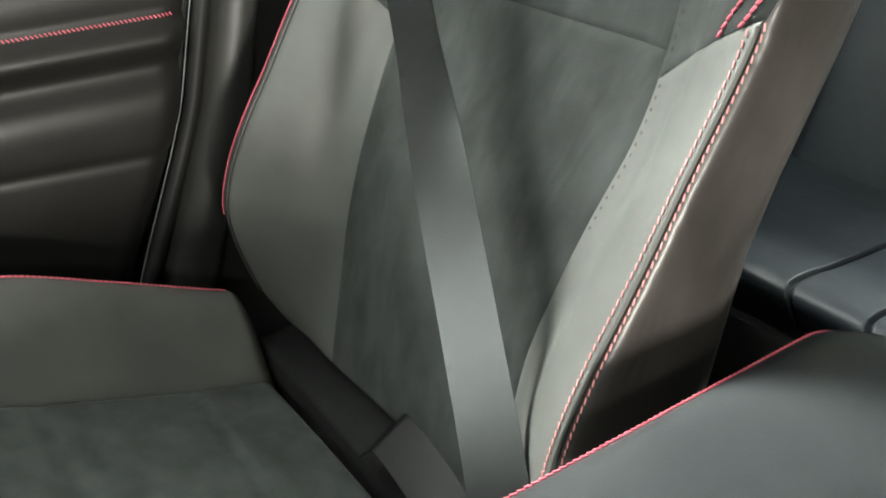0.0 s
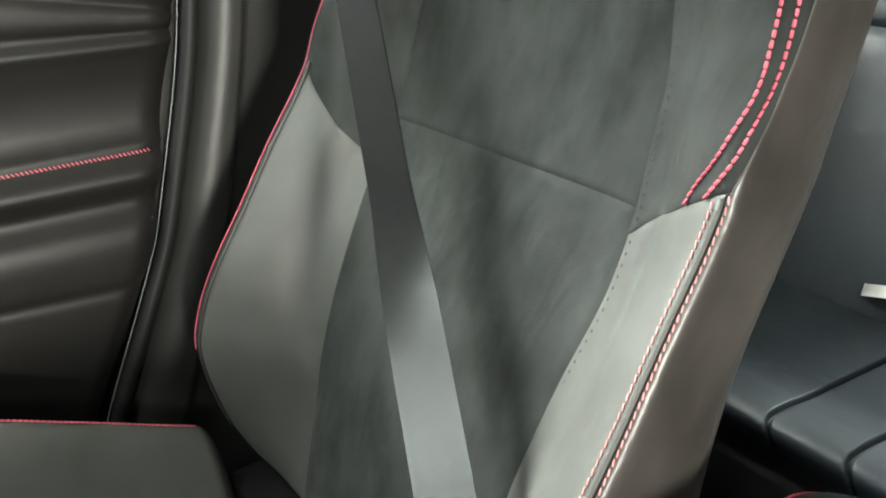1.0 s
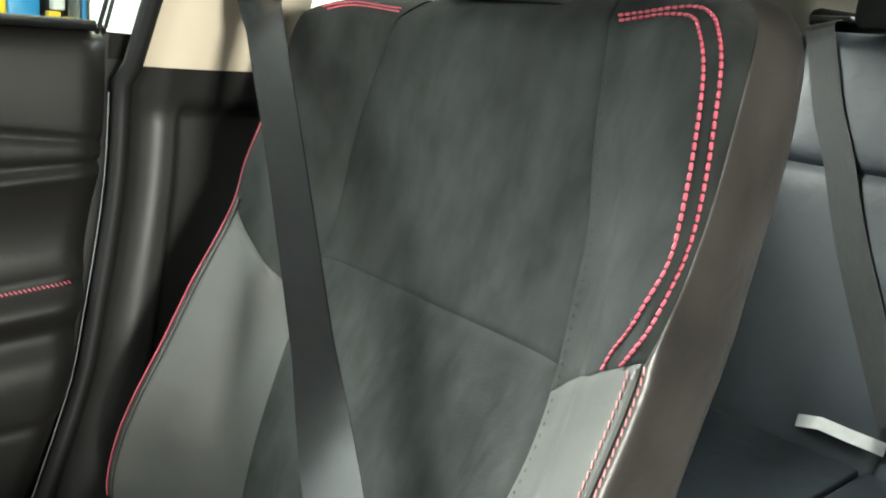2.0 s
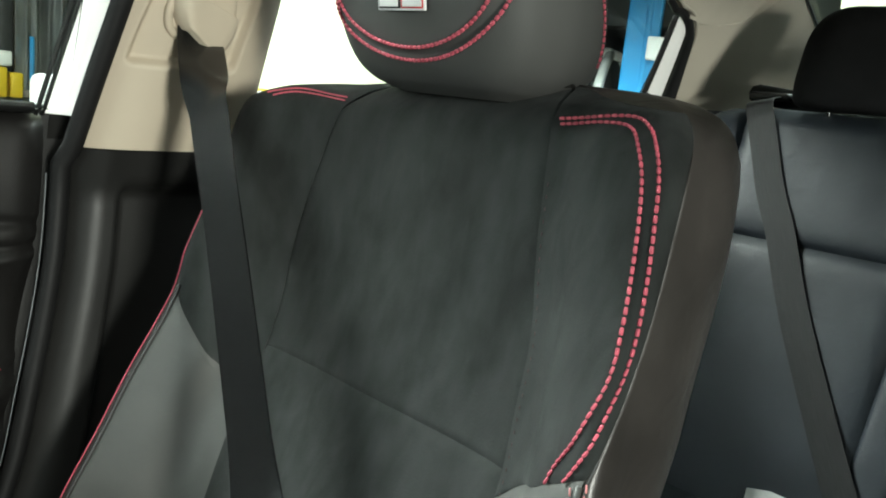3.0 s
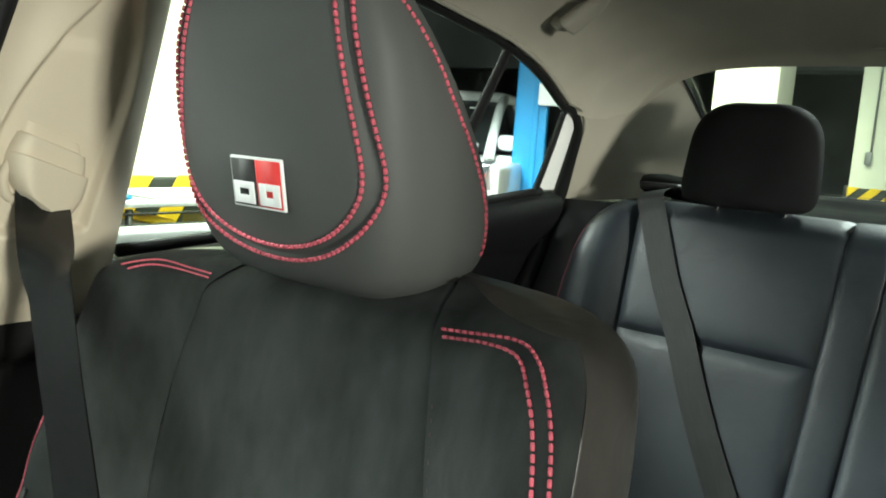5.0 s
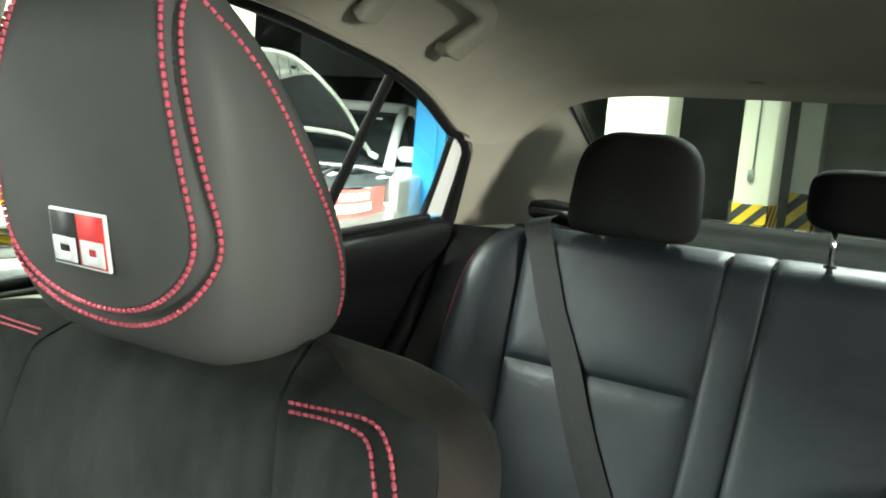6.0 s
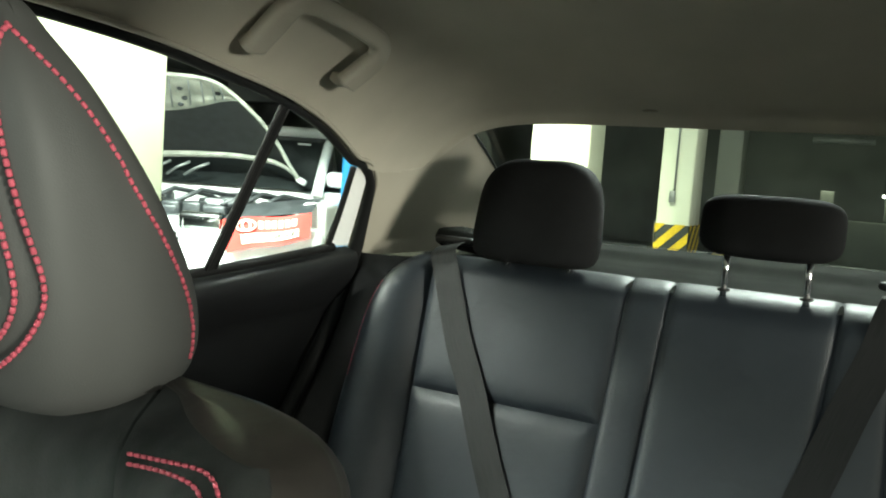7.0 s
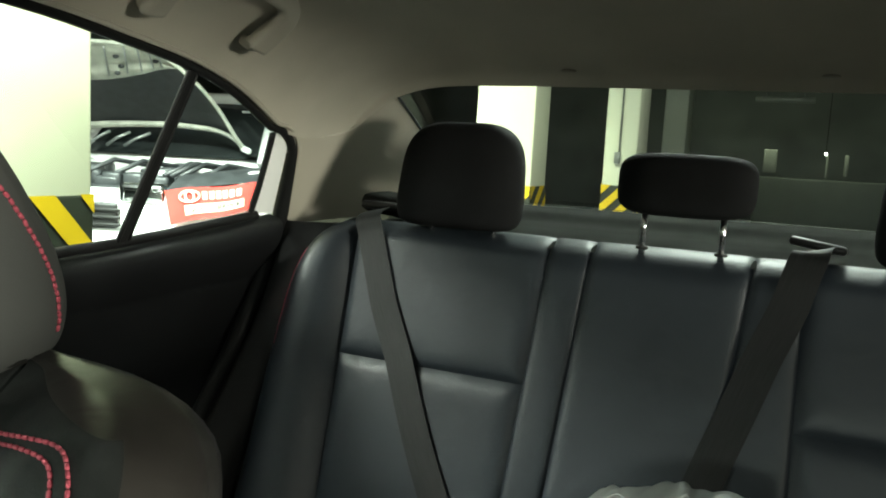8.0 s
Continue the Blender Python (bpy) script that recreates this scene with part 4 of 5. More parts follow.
def bench():
    b = thing("rear_bench", "dark grey leather rear bench with three backrest sections", "car seat")

    def pad(name, edges, z0, z1, puff=0.008, label="", top=False, round=0.012):
        x0, x1 = edges

        def f(u, v):
            z = z0 + (z1 - z0) * v
            xa, xb = x0(z), x1(z)
            x = xa + (xb - xa) * u
            w, hgt = abs(xb - xa), abs(z1 - z0)
            e = min(u * w, (1 - u) * w, v * hgt if not top or v < 0.5 else 1, (1 - v) * hgt if not top else 1)
            off = puff * (1 - math.exp(-e / round)) - 0.0015 * math.exp(-(e / 0.0014) ** 2)
            p = bench_back(x, z, off)
            if top:
                k = max(0, (z - 0.915) / 0.037)
                p = p + Vector((0, 0.030 * k * k, -0.004 * k * k))
            return p
        bm, rows = grid(f, steps(0, 1, 40), steps(0, 1, 40))
        if top:
            back = [bm.verts.new(v.co + Vector((0, 0.06, -0.012))) for v in rows[-1]]
            for i in range(40):
                bm.faces.new((rows[-1][i], rows[-1][i + 1], back[i + 1], back[i]))
        return part(name, bm, REAR_LEATHER, b, label)
    left = lambda z: -0.522 - 0.085 * (z - 0.735)
    c = lambda v: (lambda z: v)
    s1 = lambda z: -0.200 + 0.02 * (z - 0.735)
    s2 = lambda z: -0.137 + 0.03 * (z - 0.735)
    m1 = lambda z: 0.088 + 0.07 * (z - 0.735)
    m2 = lambda z: 0.176 - 0.03 * (z - 0.735)
    r = lambda z: 0.522 + 0.085 * (z - 0.735)
    pad("upper_pad", (left, s1), 0.735, 0.952, label="outboard backrest pad", top=True)
    pad("lower_pad", (left, s1), 0.29, 0.735)
    pad("side_strip", (s1, s2), 0.29, 0.952, 0.0066, top=True, round=0.007)
    pad("centre_pad", (s2, m1), 0.29, 0.952, 0.0070, "centre backrest pad", top=True, round=0.007)
    pad("side_strip", (m1, m2), 0.29, 0.952, 0.0064, top=True, round=0.007)
    pad("upper_pad", (m2, r), 0.735, 0.952, label="outboard backrest pad", top=True)
    pad("lower_pad", (m2, r), 0.29, 0.735)

    # side bolsters beside the wheel arch
    def wing(s):
        ridge = [(0.29, 1.290), (0.40, 1.335), (0.55, 1.405), (0.70, 1.462), (0.80, 1.500), (0.87, 1.530), (0.915, 1.560), (0.938, 1.590), (0.945, 1.615)]
        outer = [(0.29, 0.655), (0.40, 0.655), (0.60, 0.655), (0.75, 0.652), (0.85, 0.645), (0.90, 0.630), (0.93, 0.608), (0.945, 0.585)]

        def f(u, z):
            x0, x1 = -left(z) + 0.001, curve(outer, z)
            yb, yr = bench_back(0, z).y + 0.012, curve(ridge, z)
            xr = x0 + (x1 - x0) * 0.62
            if u < 0.55:
                k = u / 0.55
                x = x0 + (xr - x0) * k
                y = yb + (yr - yb) * math.sin(k * math.pi / 2) ** 0.8
            else:
                q = (u - 0.55) / 0.45 * math.pi / 2
                x = xr + (x1 + 0.004 - xr) * math.sin(q)
                y = yr + 0.095 * (1 - math.cos(q)) ** 1.25
            return Vector((s * x, y, z))
        bm, rows = grid(f, steps(0, 1, 44), steps(0.29, 0.945, 70))
        back = [bm.verts.new(v.co + Vector((0, 0.06, -0.01))) for v in rows[-1]]
        for i in range(44):
            bm.faces.new((rows[-1][i], rows[-1][i + 1], back[i + 1], back[i]))
        part("side_bolster", bm, REAR_LEATHER, b, "rounded side bolster")
        if s < 0:
            bm = stitches(bmesh.new(), [f(0.70, z) + Vector((-0.0008, -0.0008, 0)) for z in steps(0.74, 0.90, 36)], 0.005, 0.0038, 0.0006)
            part("bolster_stitching", bm, THREAD, b, "fine dark red stitching")
    wing(-1)
    wing(1)
    # seat cushion
    lip = [Vector(p) for p in ((0, 1.02, 0.235), (0, 0.975, 0.278), (0, 0.942, 0.312), (0, 0.927, 0.334), (0, 0.930, 0.349), (0, 0.950, 0.3565), (0, 0.985, 0.3555), (0, 1.03, 0.350), (0, 1.15, 0.343), (0, 1.30, 0.336), (0, 1.48, 0.33))]

    def f(x, t):
        p = catmull(lip, t)
        q = catmull(lip, t + 0.02) - catmull(lip, max(0, t - 0.02))
        nn = Vector((0, -q.z, q.y)).normalized()
        bow = 0.012 * min(1, max(0, (4.6 - t) / 2))
        d = min(abs(abs(x) - 0.222 + bow), abs(abs(x) - 0.128 + bow))
        return Vector((x, p.y, p.z)) - nn * 0.008 * math.exp(-(d / 0.0028) ** 2)
    marks = sorted(set(steps(-0.68, 0.68, 120) + [sign * (c + e) for sign in (-1, 1) for c in (0.222, 0.128) for e in steps(-0.022, 0.012, 40)]))
    bm, _ = grid(f, marks, steps(0, 7, 60) + steps(7.1, 9.98, 24))
    part("seat_cushion", bm, REAR_LEATHER, b, "dark grey leather bench cushion")
    bm = bmesh.new()
    box(bm, -0.66, 0.66, 0.93, 1.45, 0.03, 0.29, 0.01)
    part("bench_base", bm, CARPET, b)


bench()


def wheel_arch_trim():
    a = poly([(-0.59, 1.635, 0.938), (-0.625, 1.59, 0.80), (-0.66, 1.53, 0.65), (-0.672, 1.42, 0.45), (-0.67, 1.36, 0.05)])
    b = poly([(-0.712, 1.602, 0.935), (-0.735, 1.565, 0.80), (-0.74, 1.46, 0.65), (-0.745, 1.30, 0.45), (-0.745, 1.20, 0.05)])
    bm = ribbon(a, b, 40, 10, 0.012, Vector((0.7, -0.7, 0)))
    tagged(part("trim_wheel_arch", bm, RUBBER, label="black plastic trim between bench and door"), category="trim", kind="structure")


wheel_arch_trim()


def pillow(name, label, cx, cy, z0, z1, hw, depth, material, tilt=0.0, square=3.2, taper=0.0, foot=1.0, group="rear headrests"):
    h = thing(name, label, "headrest", group)

    def f(a, t):
        zz = 2 * t - 1
        n = square if zz > 0 else square * foot
        k = max(0.0, 1 - abs(zz) ** n) ** (1 / n)
        kk = max(0.0, 1 - abs(zz) ** 4.0) ** (1 / 4.0)
        c, s = math.cos(a), math.sin(a)
        w = hw * k * (1 - taper * max(0, zz + 0.4))
        X = w * math.copysign(abs(s) ** 0.72, s)
        Y = -depth * kk * math.copysign(abs(c) ** 0.72, c)
        z = (z0 + z1) / 2 + (z1 - z0) / 2 * zz
        z -= (0.004 if taper else 0.0) * math.exp(-(X / 0.045) ** 2) * max(0, zz)
        return Vector((cx + X, cy + Y + tilt * (z - z0), z))
    ts = [0.5 - 0.5 * math.cos(math.pi * t) for t in steps(0, 1, 40)]
    bm, rows = grid(f, [2 * math.pi * k / 72 for k in range(72)], ts, close_u=True)
    bmesh.ops.remove_doubles(bm, verts=bm.verts, dist=1e-5)
    part("pad", bm, material, h)
    return h


def rear_headrests():
    for sx in (-1, 1):
        h = pillow("rear_headrest", "black cloth outboard rear headrest", sx * 0.359, 1.60, 0.952, 1.128, 0.109, 0.045, CLOTH_BLACK, 0.15, 2.9, 0.06, 2.6)
        for q in (-1, 1):
            bm = bmesh.new()
            tube(bm, [(sx * 0.354 + q * 0.055, 1.612, 0.93), (sx * 0.354 + q * 0.055, 1.612, 0.985)], 0.0055, 10)
            part("post", bm, CHROME, h, "chrome post")
    h = pillow("rear_headrest", "low black cloth centre rear headrest on raised posts", 0.0, 1.60, 1.000, 1.092, 0.098, 0.040, CLOTH_BLACK, 0.1, 4.2, 0.0, 1.0)
    for q in (-1, 1):
        bm = bmesh.new()
        tube(bm, [(q * 0.0565, 1.604, 0.94), (q * 0.0565, 1.606, 1.02)], 0.0048, 12)
        part("post", bm, CHROME, h, "chrome post")
        bm = bmesh.new()
        tube(bm, [(q * 0.0565, 1.604, 0.948), (q * 0.0565, 1.604, 0.952)], 0.009, 14)
        part("post_collar", bm, PLASTIC, h)


rear_headrests()


def rear_belt(s):
    belt = thing("rear_seat_belt", "black rear seat belt lying over the backrest", "seat belt", "rear seat belts")
    pts = [(-0.545, 1.70, 0.958), (-0.530, 1.655, 0.966), (-0.520, 1.606, 0.958)]
    pts += [(x, 1.601 - (0.95 - z) * 0.39, z) for x, z in ((-0.508, 0.932), (-0.482, 0.88), (-0.452, 0.82), (-0.409, 0.75), (-0.369, 0.675), (-0.328, 0.605), (-0.247, 0.48), (-0.20, 0.41))]
    line = [catmull([Vector(p) for p in pts], t) for t in steps(0, 10, 60)]
    line = [Vector((p.x * -s, p.y - 0.014, p.z)) for p in line]
    bm = strap(bmesh.new(), line, 0.047, [(1, 0.05, 0.25 * -s)])
    part("webbing", bm, DULLED_WEBBING, belt, smooth=False)
    bm = bmesh.new()
    box(bm, -0.04, 0.04, -0.012, 0.012, -0.007, 0.007, 0.005, pose(s * 0.533, 1.662, 0.972, 0, 0, 8 * s))
    part("guide_frame", bm, PLASTIC, belt, "black plastic belt outlet")
    bm = bmesh.new()
    box(bm, -0.085, 0.085, -0.05, 0.05, -0.018, 0.018, 0.016, pose(s * 0.50, 1.715, 0.968, 0, s * -6, 0))
    part("outlet_cover", bm, SHELF_MAT, belt, "dark belt outlet cover on the shelf")


rear_belt(-1)
rear_belt(1)


def centre_belt():
    belt = thing("rear_seat_belt", "black centre rear seat belt folded over the backrest", "seat belt", "rear seat belts")
    pts = [(0.190, 1.66, 0.958), (0.178, 1.618, 0.968)] + [(x, 1.603 - (0.95 - z) * 0.39, z) for x, z in ((0.167, 0.940), (0.154, 0.89), (0.128, 0.82), (0.105, 0.75), (0.083, 0.685), (0.050, 0.58), (0.018, 0.48), (0.0, 0.42))]
    line = [catmull([Vector(p) for p in pts], t) + Vector((0, -0.013, 0)) for t in steps(0, 9, 54)]
    bm = strap(bmesh.new(), line, 0.050, [(1, 0.05, 0.3), (1, 0.05, 0.0)])
    part("webbing", bm, DULLED_WEBBING, belt, smooth=False)
    bm = box(bmesh.new(), -0.038, 0.038, -0.010, 0.010, -0.006, 0.006, 0.005, pose(0.182, 1.632, 0.974, 0, 8, -6))
    part("guide_frame", bm, PLASTIC, belt, "black plastic belt outlet")


centre_belt()


def film_strip():
    bm = strap(bmesh.new(), [(-0.325, 1.352, 0.372), (-0.29, 1.350, 0.382), (-0.25, 1.352, 0.380), (-0.20, 1.362, 0.376)], 0.02, [(0, 0.6, 0.8)])
    tagged(part("belt_tongue_wrap", bm, PALE_FILM, label="white plastic wrap lying on the bench"), category="plastic wrap")


film_strip()


def plastic_bundle():
    t = thing("plastic_wrapped_bundle", "clear plastic film wrapped bundle on the bench", "package")
    ridge = [(-0.055, 0.34), (-0.052, 0.60), (-0.044, 0.672), (-0.022, 0.702), (0.004, 0.713), (0.040, 0.725), (0.076, 0.733), (0.094, 0.731), (0.144, 0.731), (0.180, 0.722), (0.205, 0.66), (0.215, 0.34)]

    def f(u, a):
        p = catmull([Vector((x, z, 0)) for x, z in ridge], u)
        low = 0.34
        c, s = math.cos(a), math.sin(a)
        z = low + (p.y - low) * abs(s) ** 0.22
        y = 1.24 - 0.075 * math.copysign(abs(c) ** 0.6, c)
        crease = 0.0022 * math.sin(3.1 * u + 5 * a) + 0.0012 * math.sin(8.3 * u - 9 * a)
        return Vector((p.x, y + crease, z + crease * s))
    bm, rows = grid(f, steps(0, 11, 120), steps(0.0, math.pi, 60))
    part("film", bm, CLEAR_FILM, t, "wrinkled clear film")
    # Pale tubes added along the folds stand for glints on the film.
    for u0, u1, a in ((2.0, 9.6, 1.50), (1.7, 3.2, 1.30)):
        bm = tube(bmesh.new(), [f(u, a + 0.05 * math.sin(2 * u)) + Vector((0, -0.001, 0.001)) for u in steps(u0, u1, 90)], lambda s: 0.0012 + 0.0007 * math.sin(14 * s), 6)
        part("pale_film_line", bm, PALE_FILM, t, "pale tube standing for the glint on a film fold")
    bm = bmesh.new()
    box(bm, -0.030, 0.190, 1.19, 1.29, 0.345, 0.69, 0.035)
    part("wrapped_box", bm, SHELF_MAT, t, "dark grey package")


plastic_bundle()

# ---- the garage outside ----


def garage():
    bm = bmesh.new()
    box(bm, -14, 12, -12, 20, GROUND - 0.1, GROUND)
    tagged(part("ground", bm, CONCRETE, label="grey concrete garage floor"), category="floor", kind="structure")
    bm = bmesh.new()
    box(bm, -14, 12, -12, 20, 3.0, 3.1)
    tagged(part("garage_ceiling", bm, CEILING_DARK, label="dark concrete garage ceiling"), category="ceiling", kind="structure")
    for name, b in (("wall_far", (-14, 12, 19.8, 20)), ("wall_left", (-14, -13.8, -12, 20)), ("wall_behind", (-14, 12, -12, -11.8))):
        bm = bmesh.new()
        box(bm, b[0], b[1], b[2], b[3], GROUND, 3.0)
        tagged(part(name, bm, WALL_DARK, label="dim garage wall"), category="wall", kind="structure")
    # unseen wall with a gap made for the added side lamp
    bm = bmesh.new()
    x, y0, y1, top = WALL_GAP
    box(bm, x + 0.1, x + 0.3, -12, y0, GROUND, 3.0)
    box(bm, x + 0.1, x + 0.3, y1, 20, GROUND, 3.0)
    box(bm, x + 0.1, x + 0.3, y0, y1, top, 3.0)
    tagged(part("wall_right", bm, WALL_DARK, label="dim garage wall with a made-up gap for the side lamp"), category="wall", kind="structure")


garage()


def pillar(x0, x1, y0, y1, label, band_top=0.90, band_low=0.20, pitch=0.26, sets=None):
    p = thing("pillar", label, "pillar", "garage pillars", "structure")
    bm = bmesh.new()
    box(bm, x0, x1, y0, y1, GROUND, 3.0, 0.012)
    part("shaft", bm, WALL_CREAM, p)
    bm = bmesh.new()
    box(bm, x0 - 0.004, x1 + 0.004, y0 - 0.004, y1 + 0.004, band_low, band_top, 0.012)
    part("black_band", bm, SAFETY_BLACK, p, "black warning band")

    def stripes(axis, along0, along1, fixed, pitch, lean, start):
        """Slanting stripes; start is where one begins at the band's top, lean its run for each metre of rise."""
        fall = lean * (band_top - band_low)
        k = start - pitch * math.ceil((start - along0 + abs(fall)) / pitch)
        while k < along1 + abs(fall):
            bm = bmesh.new()
            vs = [bm.verts.new((a, fixed, z) if axis == "x" else (fixed, a, z)) for a, z in ((k - fall, band_low), (k - fall + pitch / 2, band_low), (k + pitch / 2, band_top), (k, band_top))]
            bm.faces.new(vs)
            for lim, sign in ((along0, -1), (along1, 1)):
                no = (sign, 0, 0) if axis == "x" else (0, sign, 0)
                co = (lim, 0, 0) if axis == "x" else (0, lim, 0)
                bmesh.ops.bisect_plane(bm, geom=bm.verts[:] + bm.edges[:] + bm.faces[:], plane_co=co, plane_no=no, clear_outer=True)
            if bm.faces:
                part("yellow_stripe", bm, SAFETY_YELLOW, p, smooth=False)
            else:
                bm.free()
            k += pitch
    stripes("x", x0, x1, y0 - 0.008, pitch, 1.0, x0)
    for a, b, q, lean, start in sets or ((y0, y1, pitch, 1.0, y0),):
        stripes("y", a, b, x1 + 0.008, q, lean, start)
    return p


pillar(-2.5, -1.88, 1.20, 2.24, "broad cream pillar with a yellow and black band", 0.876, 0.25, 0.145, ((1.20, 1.85, 0.145, 0.6, 1.395), (1.852, 2.24, 0.18, -0.9, 2.006)))
pillar(-2.10, -1.665, 5.85, 6.19, "cream garage pillar with a striped band", 0.83, 0.2, 0.2)
switch_pillar = pillar(-1.225, -0.995, 6.1, 6.45, "cream garage pillar with a striped band and a small switch", 0.87, 0.2, 0.14)
pillar(-1.52, -1.26, 10.0, 10.4, "dim cream garage pillar")


def pillar_switch():
    bm = bmesh.new()
    box(bm, -1.145, -1.105, 6.075, 6.1, 1.02, 1.10, 0.004)
    part("switch_box", bm, STEEL, switch_pillar, "small grey switch box")
    bm = tube(bmesh.new(), [(-1.115, 6.09, 1.10), (-1.112, 6.09, 2.0), (-1.11, 6.09, 3.0)], 0.007, 8)
    part("conduit", bm, STEEL, switch_pillar, "thin grey conduit")


pillar_switch()


def open_car():
    car = thing("white_car", "white car with its bonnet raised for service", "car")
    m = pose(-3.77, 4.62, GROUND, 0, 0, 24)

    def add(name, bm, material, label="", parent=None, smooth=True):
        ob = part(name, bm, material, parent or car, label, smooth)
        if parent is None:
            ob.matrix_local = m
        return ob
    bm = bmesh.new()
    box(bm, -1.15, 0.64, 0.0, 0.5, 0.22, 0.79, 0.09, seg=4)
    add("bumper", bm, WHITE_PAINT)
    for x0, x1 in ((-1.16, -0.98), (0.46, 0.645)):
        bm = bmesh.new()
        box(bm, x0, x1, 0.1, 1.5, 0.3, 0.955, 0.05, seg=3)
        add("wing", bm, WHITE_PAINT)
    for x in (-0.82, -0.20):
        bm = bmesh.new()
        box(bm, x - 0.16, x + 0.16, -0.02, 0.14, 0.70, 0.84, 0.04, seg=3)
        lamp = add("headlight", bm, CHROME, "clear headlight")
        part("lens", box(bmesh.new(), x - 0.12, x + 0.12, -0.03, 0.0, 0.72, 0.81, 0.02), glass("lamp_glass"), lamp)
    bm = bmesh.new()
    box(bm, -0.66, -0.36, -0.02, 0.05, 0.52, 0.70, 0.02)
    for z in (0.54, 0.59, 0.64):
        box(bm, -0.70, -0.34, -0.03, 0.0, z, z + 0.02, 0.004)
    add("grille", bm, PLASTIC, "dark grille")
    bm = bmesh.new()
    box(bm, -1.0, 0.5, 0.12, 1.2, 0.4, 0.80)
    add("engine_bay", bm, ENGINE)
    rng = random.Random(7)
    for k in range(26):
        x, y = rng.uniform(-0.95, 0.45), rng.uniform(0.2, 1.1)
        bm = bmesh.new()
        box(bm, x - rng.uniform(0.04, 0.12), x + rng.uniform(0.04, 0.12), y - 0.08, y + 0.08, 0.78, rng.uniform(0.82, 0.95), 0.02)
        add("engine_part", bm, rng.choice((ENGINE, ENGINE, ENGINE, STEEL)))
    for k in range(6):
        x = rng.uniform(-0.8, 0.2)
        bm = tube(bmesh.new(), [(x, 0.3, 0.88), (x + 0.12, 0.5, 0.97), (x + 0.3, 0.7, 0.93), (x + 0.35, 1.0, 0.86)], 0.018, 8)
        add("hose", bm, ENGINE)
    # raised bonnet: pale pressed border with a dark lining
    top = poly([(-1.15, 0.38, 1.79), (-0.63, 0.40, 1.79), (-0.41, 0.40, 1.78), (-0.27, 0.43, 1.75), (-0.15, 0.50, 1.67), (-0.05, 0.60, 1.57), (0.02, 0.70, 1.48), (0.09, 0.82, 1.36), (0.16, 0.95, 1.20), (0.22, 1.04, 1.09)])
    foot = poly([(-1.15, 1.12, 1.21), (-0.90, 1.12, 1.235), (-0.65, 1.12, 1.25), (-0.42, 1.12, 1.255), (-0.25, 1.12, 1.25), (-0.04, 1.11, 1.23), (0.06, 1.10, 1.20), (0.12, 1.09, 1.17), (0.17, 1.08, 1.13), (0.21, 1.05, 1.08)])
    inner = mat("bonnet_inner", (0.50, 0.50, 0.43), 0.45, vary=0.3, vary_scale=9)
    bm, _ = grid(lambda u, v: top(u).lerp(foot(u), v) + Vector((0, 0.05 * math.sin(v * math.pi), 0)), steps(0, 1, 50), steps(0, 1, 20))
    add("bonnet", bm, ENGINE, "dark lined underside of the bonnet")

    def border(u, v):
        width = 0.40 * max(0.0, 1 - (u / 0.46) ** 2.2) + 0.05 * (1 - u)
        return top(u).lerp(foot(u), 0.01 + width * v) + Vector((0, -0.03 - 0.02 * math.sin(v * math.pi * 3), 0))
    bm, _ = grid(border, steps(0, 0.97, 70), steps(0, 1, 18))
    add("bonnet_frame", bm, inner, "pale pressed bonnet frame")
    for u in (0.06, 0.12, 0.19, 0.25, 0.31, 0.36):
        bm = tube(bmesh.new(), [border(u, 0.12) + Vector((0, -0.022, 0)), border(u + 0.012, 0.92) + Vector((0, -0.022, 0))], 0.007, 6)
        add("bonnet_rib", bm, STEEL)
    for u, v in ((0.15, 0.35), (0.17, 0.65), (0.16, 0.85), (0.33, 0.5), (0.50, 0.5), (0.62, 0.5)):
        bm = bmesh.new()
        bmesh.ops.create_uvsphere(bm, u_segments=12, v_segments=8, radius=0.02, matrix=Matrix.Translation(border(u, v) + Vector((0, -0.015, 0))) @ Matrix.Diagonal((1.2, 0.4, 0.8, 1)))
        add("bonnet_hole", bm, ENGINE)
    bm = tube(bmesh.new(), [top(u) + Vector((0, -0.03, 0)) for u in steps(0.0, 1, 60)], 0.016, 8)
    add("bonnet_edge", bm, inner, "pale bonnet edge")
    bm, _ = grid(lambda u, v: foot(u) + Vector((0, -0.05 - 0.02 * math.sin(v * math.pi), -0.055 * v * (1 - 0.5 * u) + 0.012)), steps(0, 1, 40), steps(0, 1, 6))
    add("cowl", bm, inner, "pale cowl edge")
    for k in range(3):
        bm = tube(bmesh.new(), [(-1.0 + 0.14 * k, 1.0, 1.06), (-0.93 + 0.15 * k, 1.0, 1.12), (-0.84 + 0.16 * k, 1.02, 1.17)], 0.012, 8)
        add("cowl_rod", bm, STEEL, "bright rod under the bonnet")
    bm = bmesh.new()
    box(bm, -0.04, 0.04, -0.03, 0.03, -0.025, 0.02, 0.012, pose(0.24, 1.02, 1.08, 0, 25, 0))
    add("hinge", bm, BADGE_WHITE)
    # cabin
    dark = mat("dark_glass", (0.02, 0.023, 0.023), 0.12, vary=0.2)
    bm = bmesh.new()
    box(bm, -1.15, 0.64, 1.10, 4.2, 0.28, 1.0, 0.08, seg=4)
    add("lower_body", bm, WHITE_PAINT)
    bm = bmesh.new()
    box(bm, -1.02, 0.33, 1.80, 3.4, 1.44, 1.545, 0.045, seg=4)
    add("roof", bm, WHITE_PAINT, "white roof")
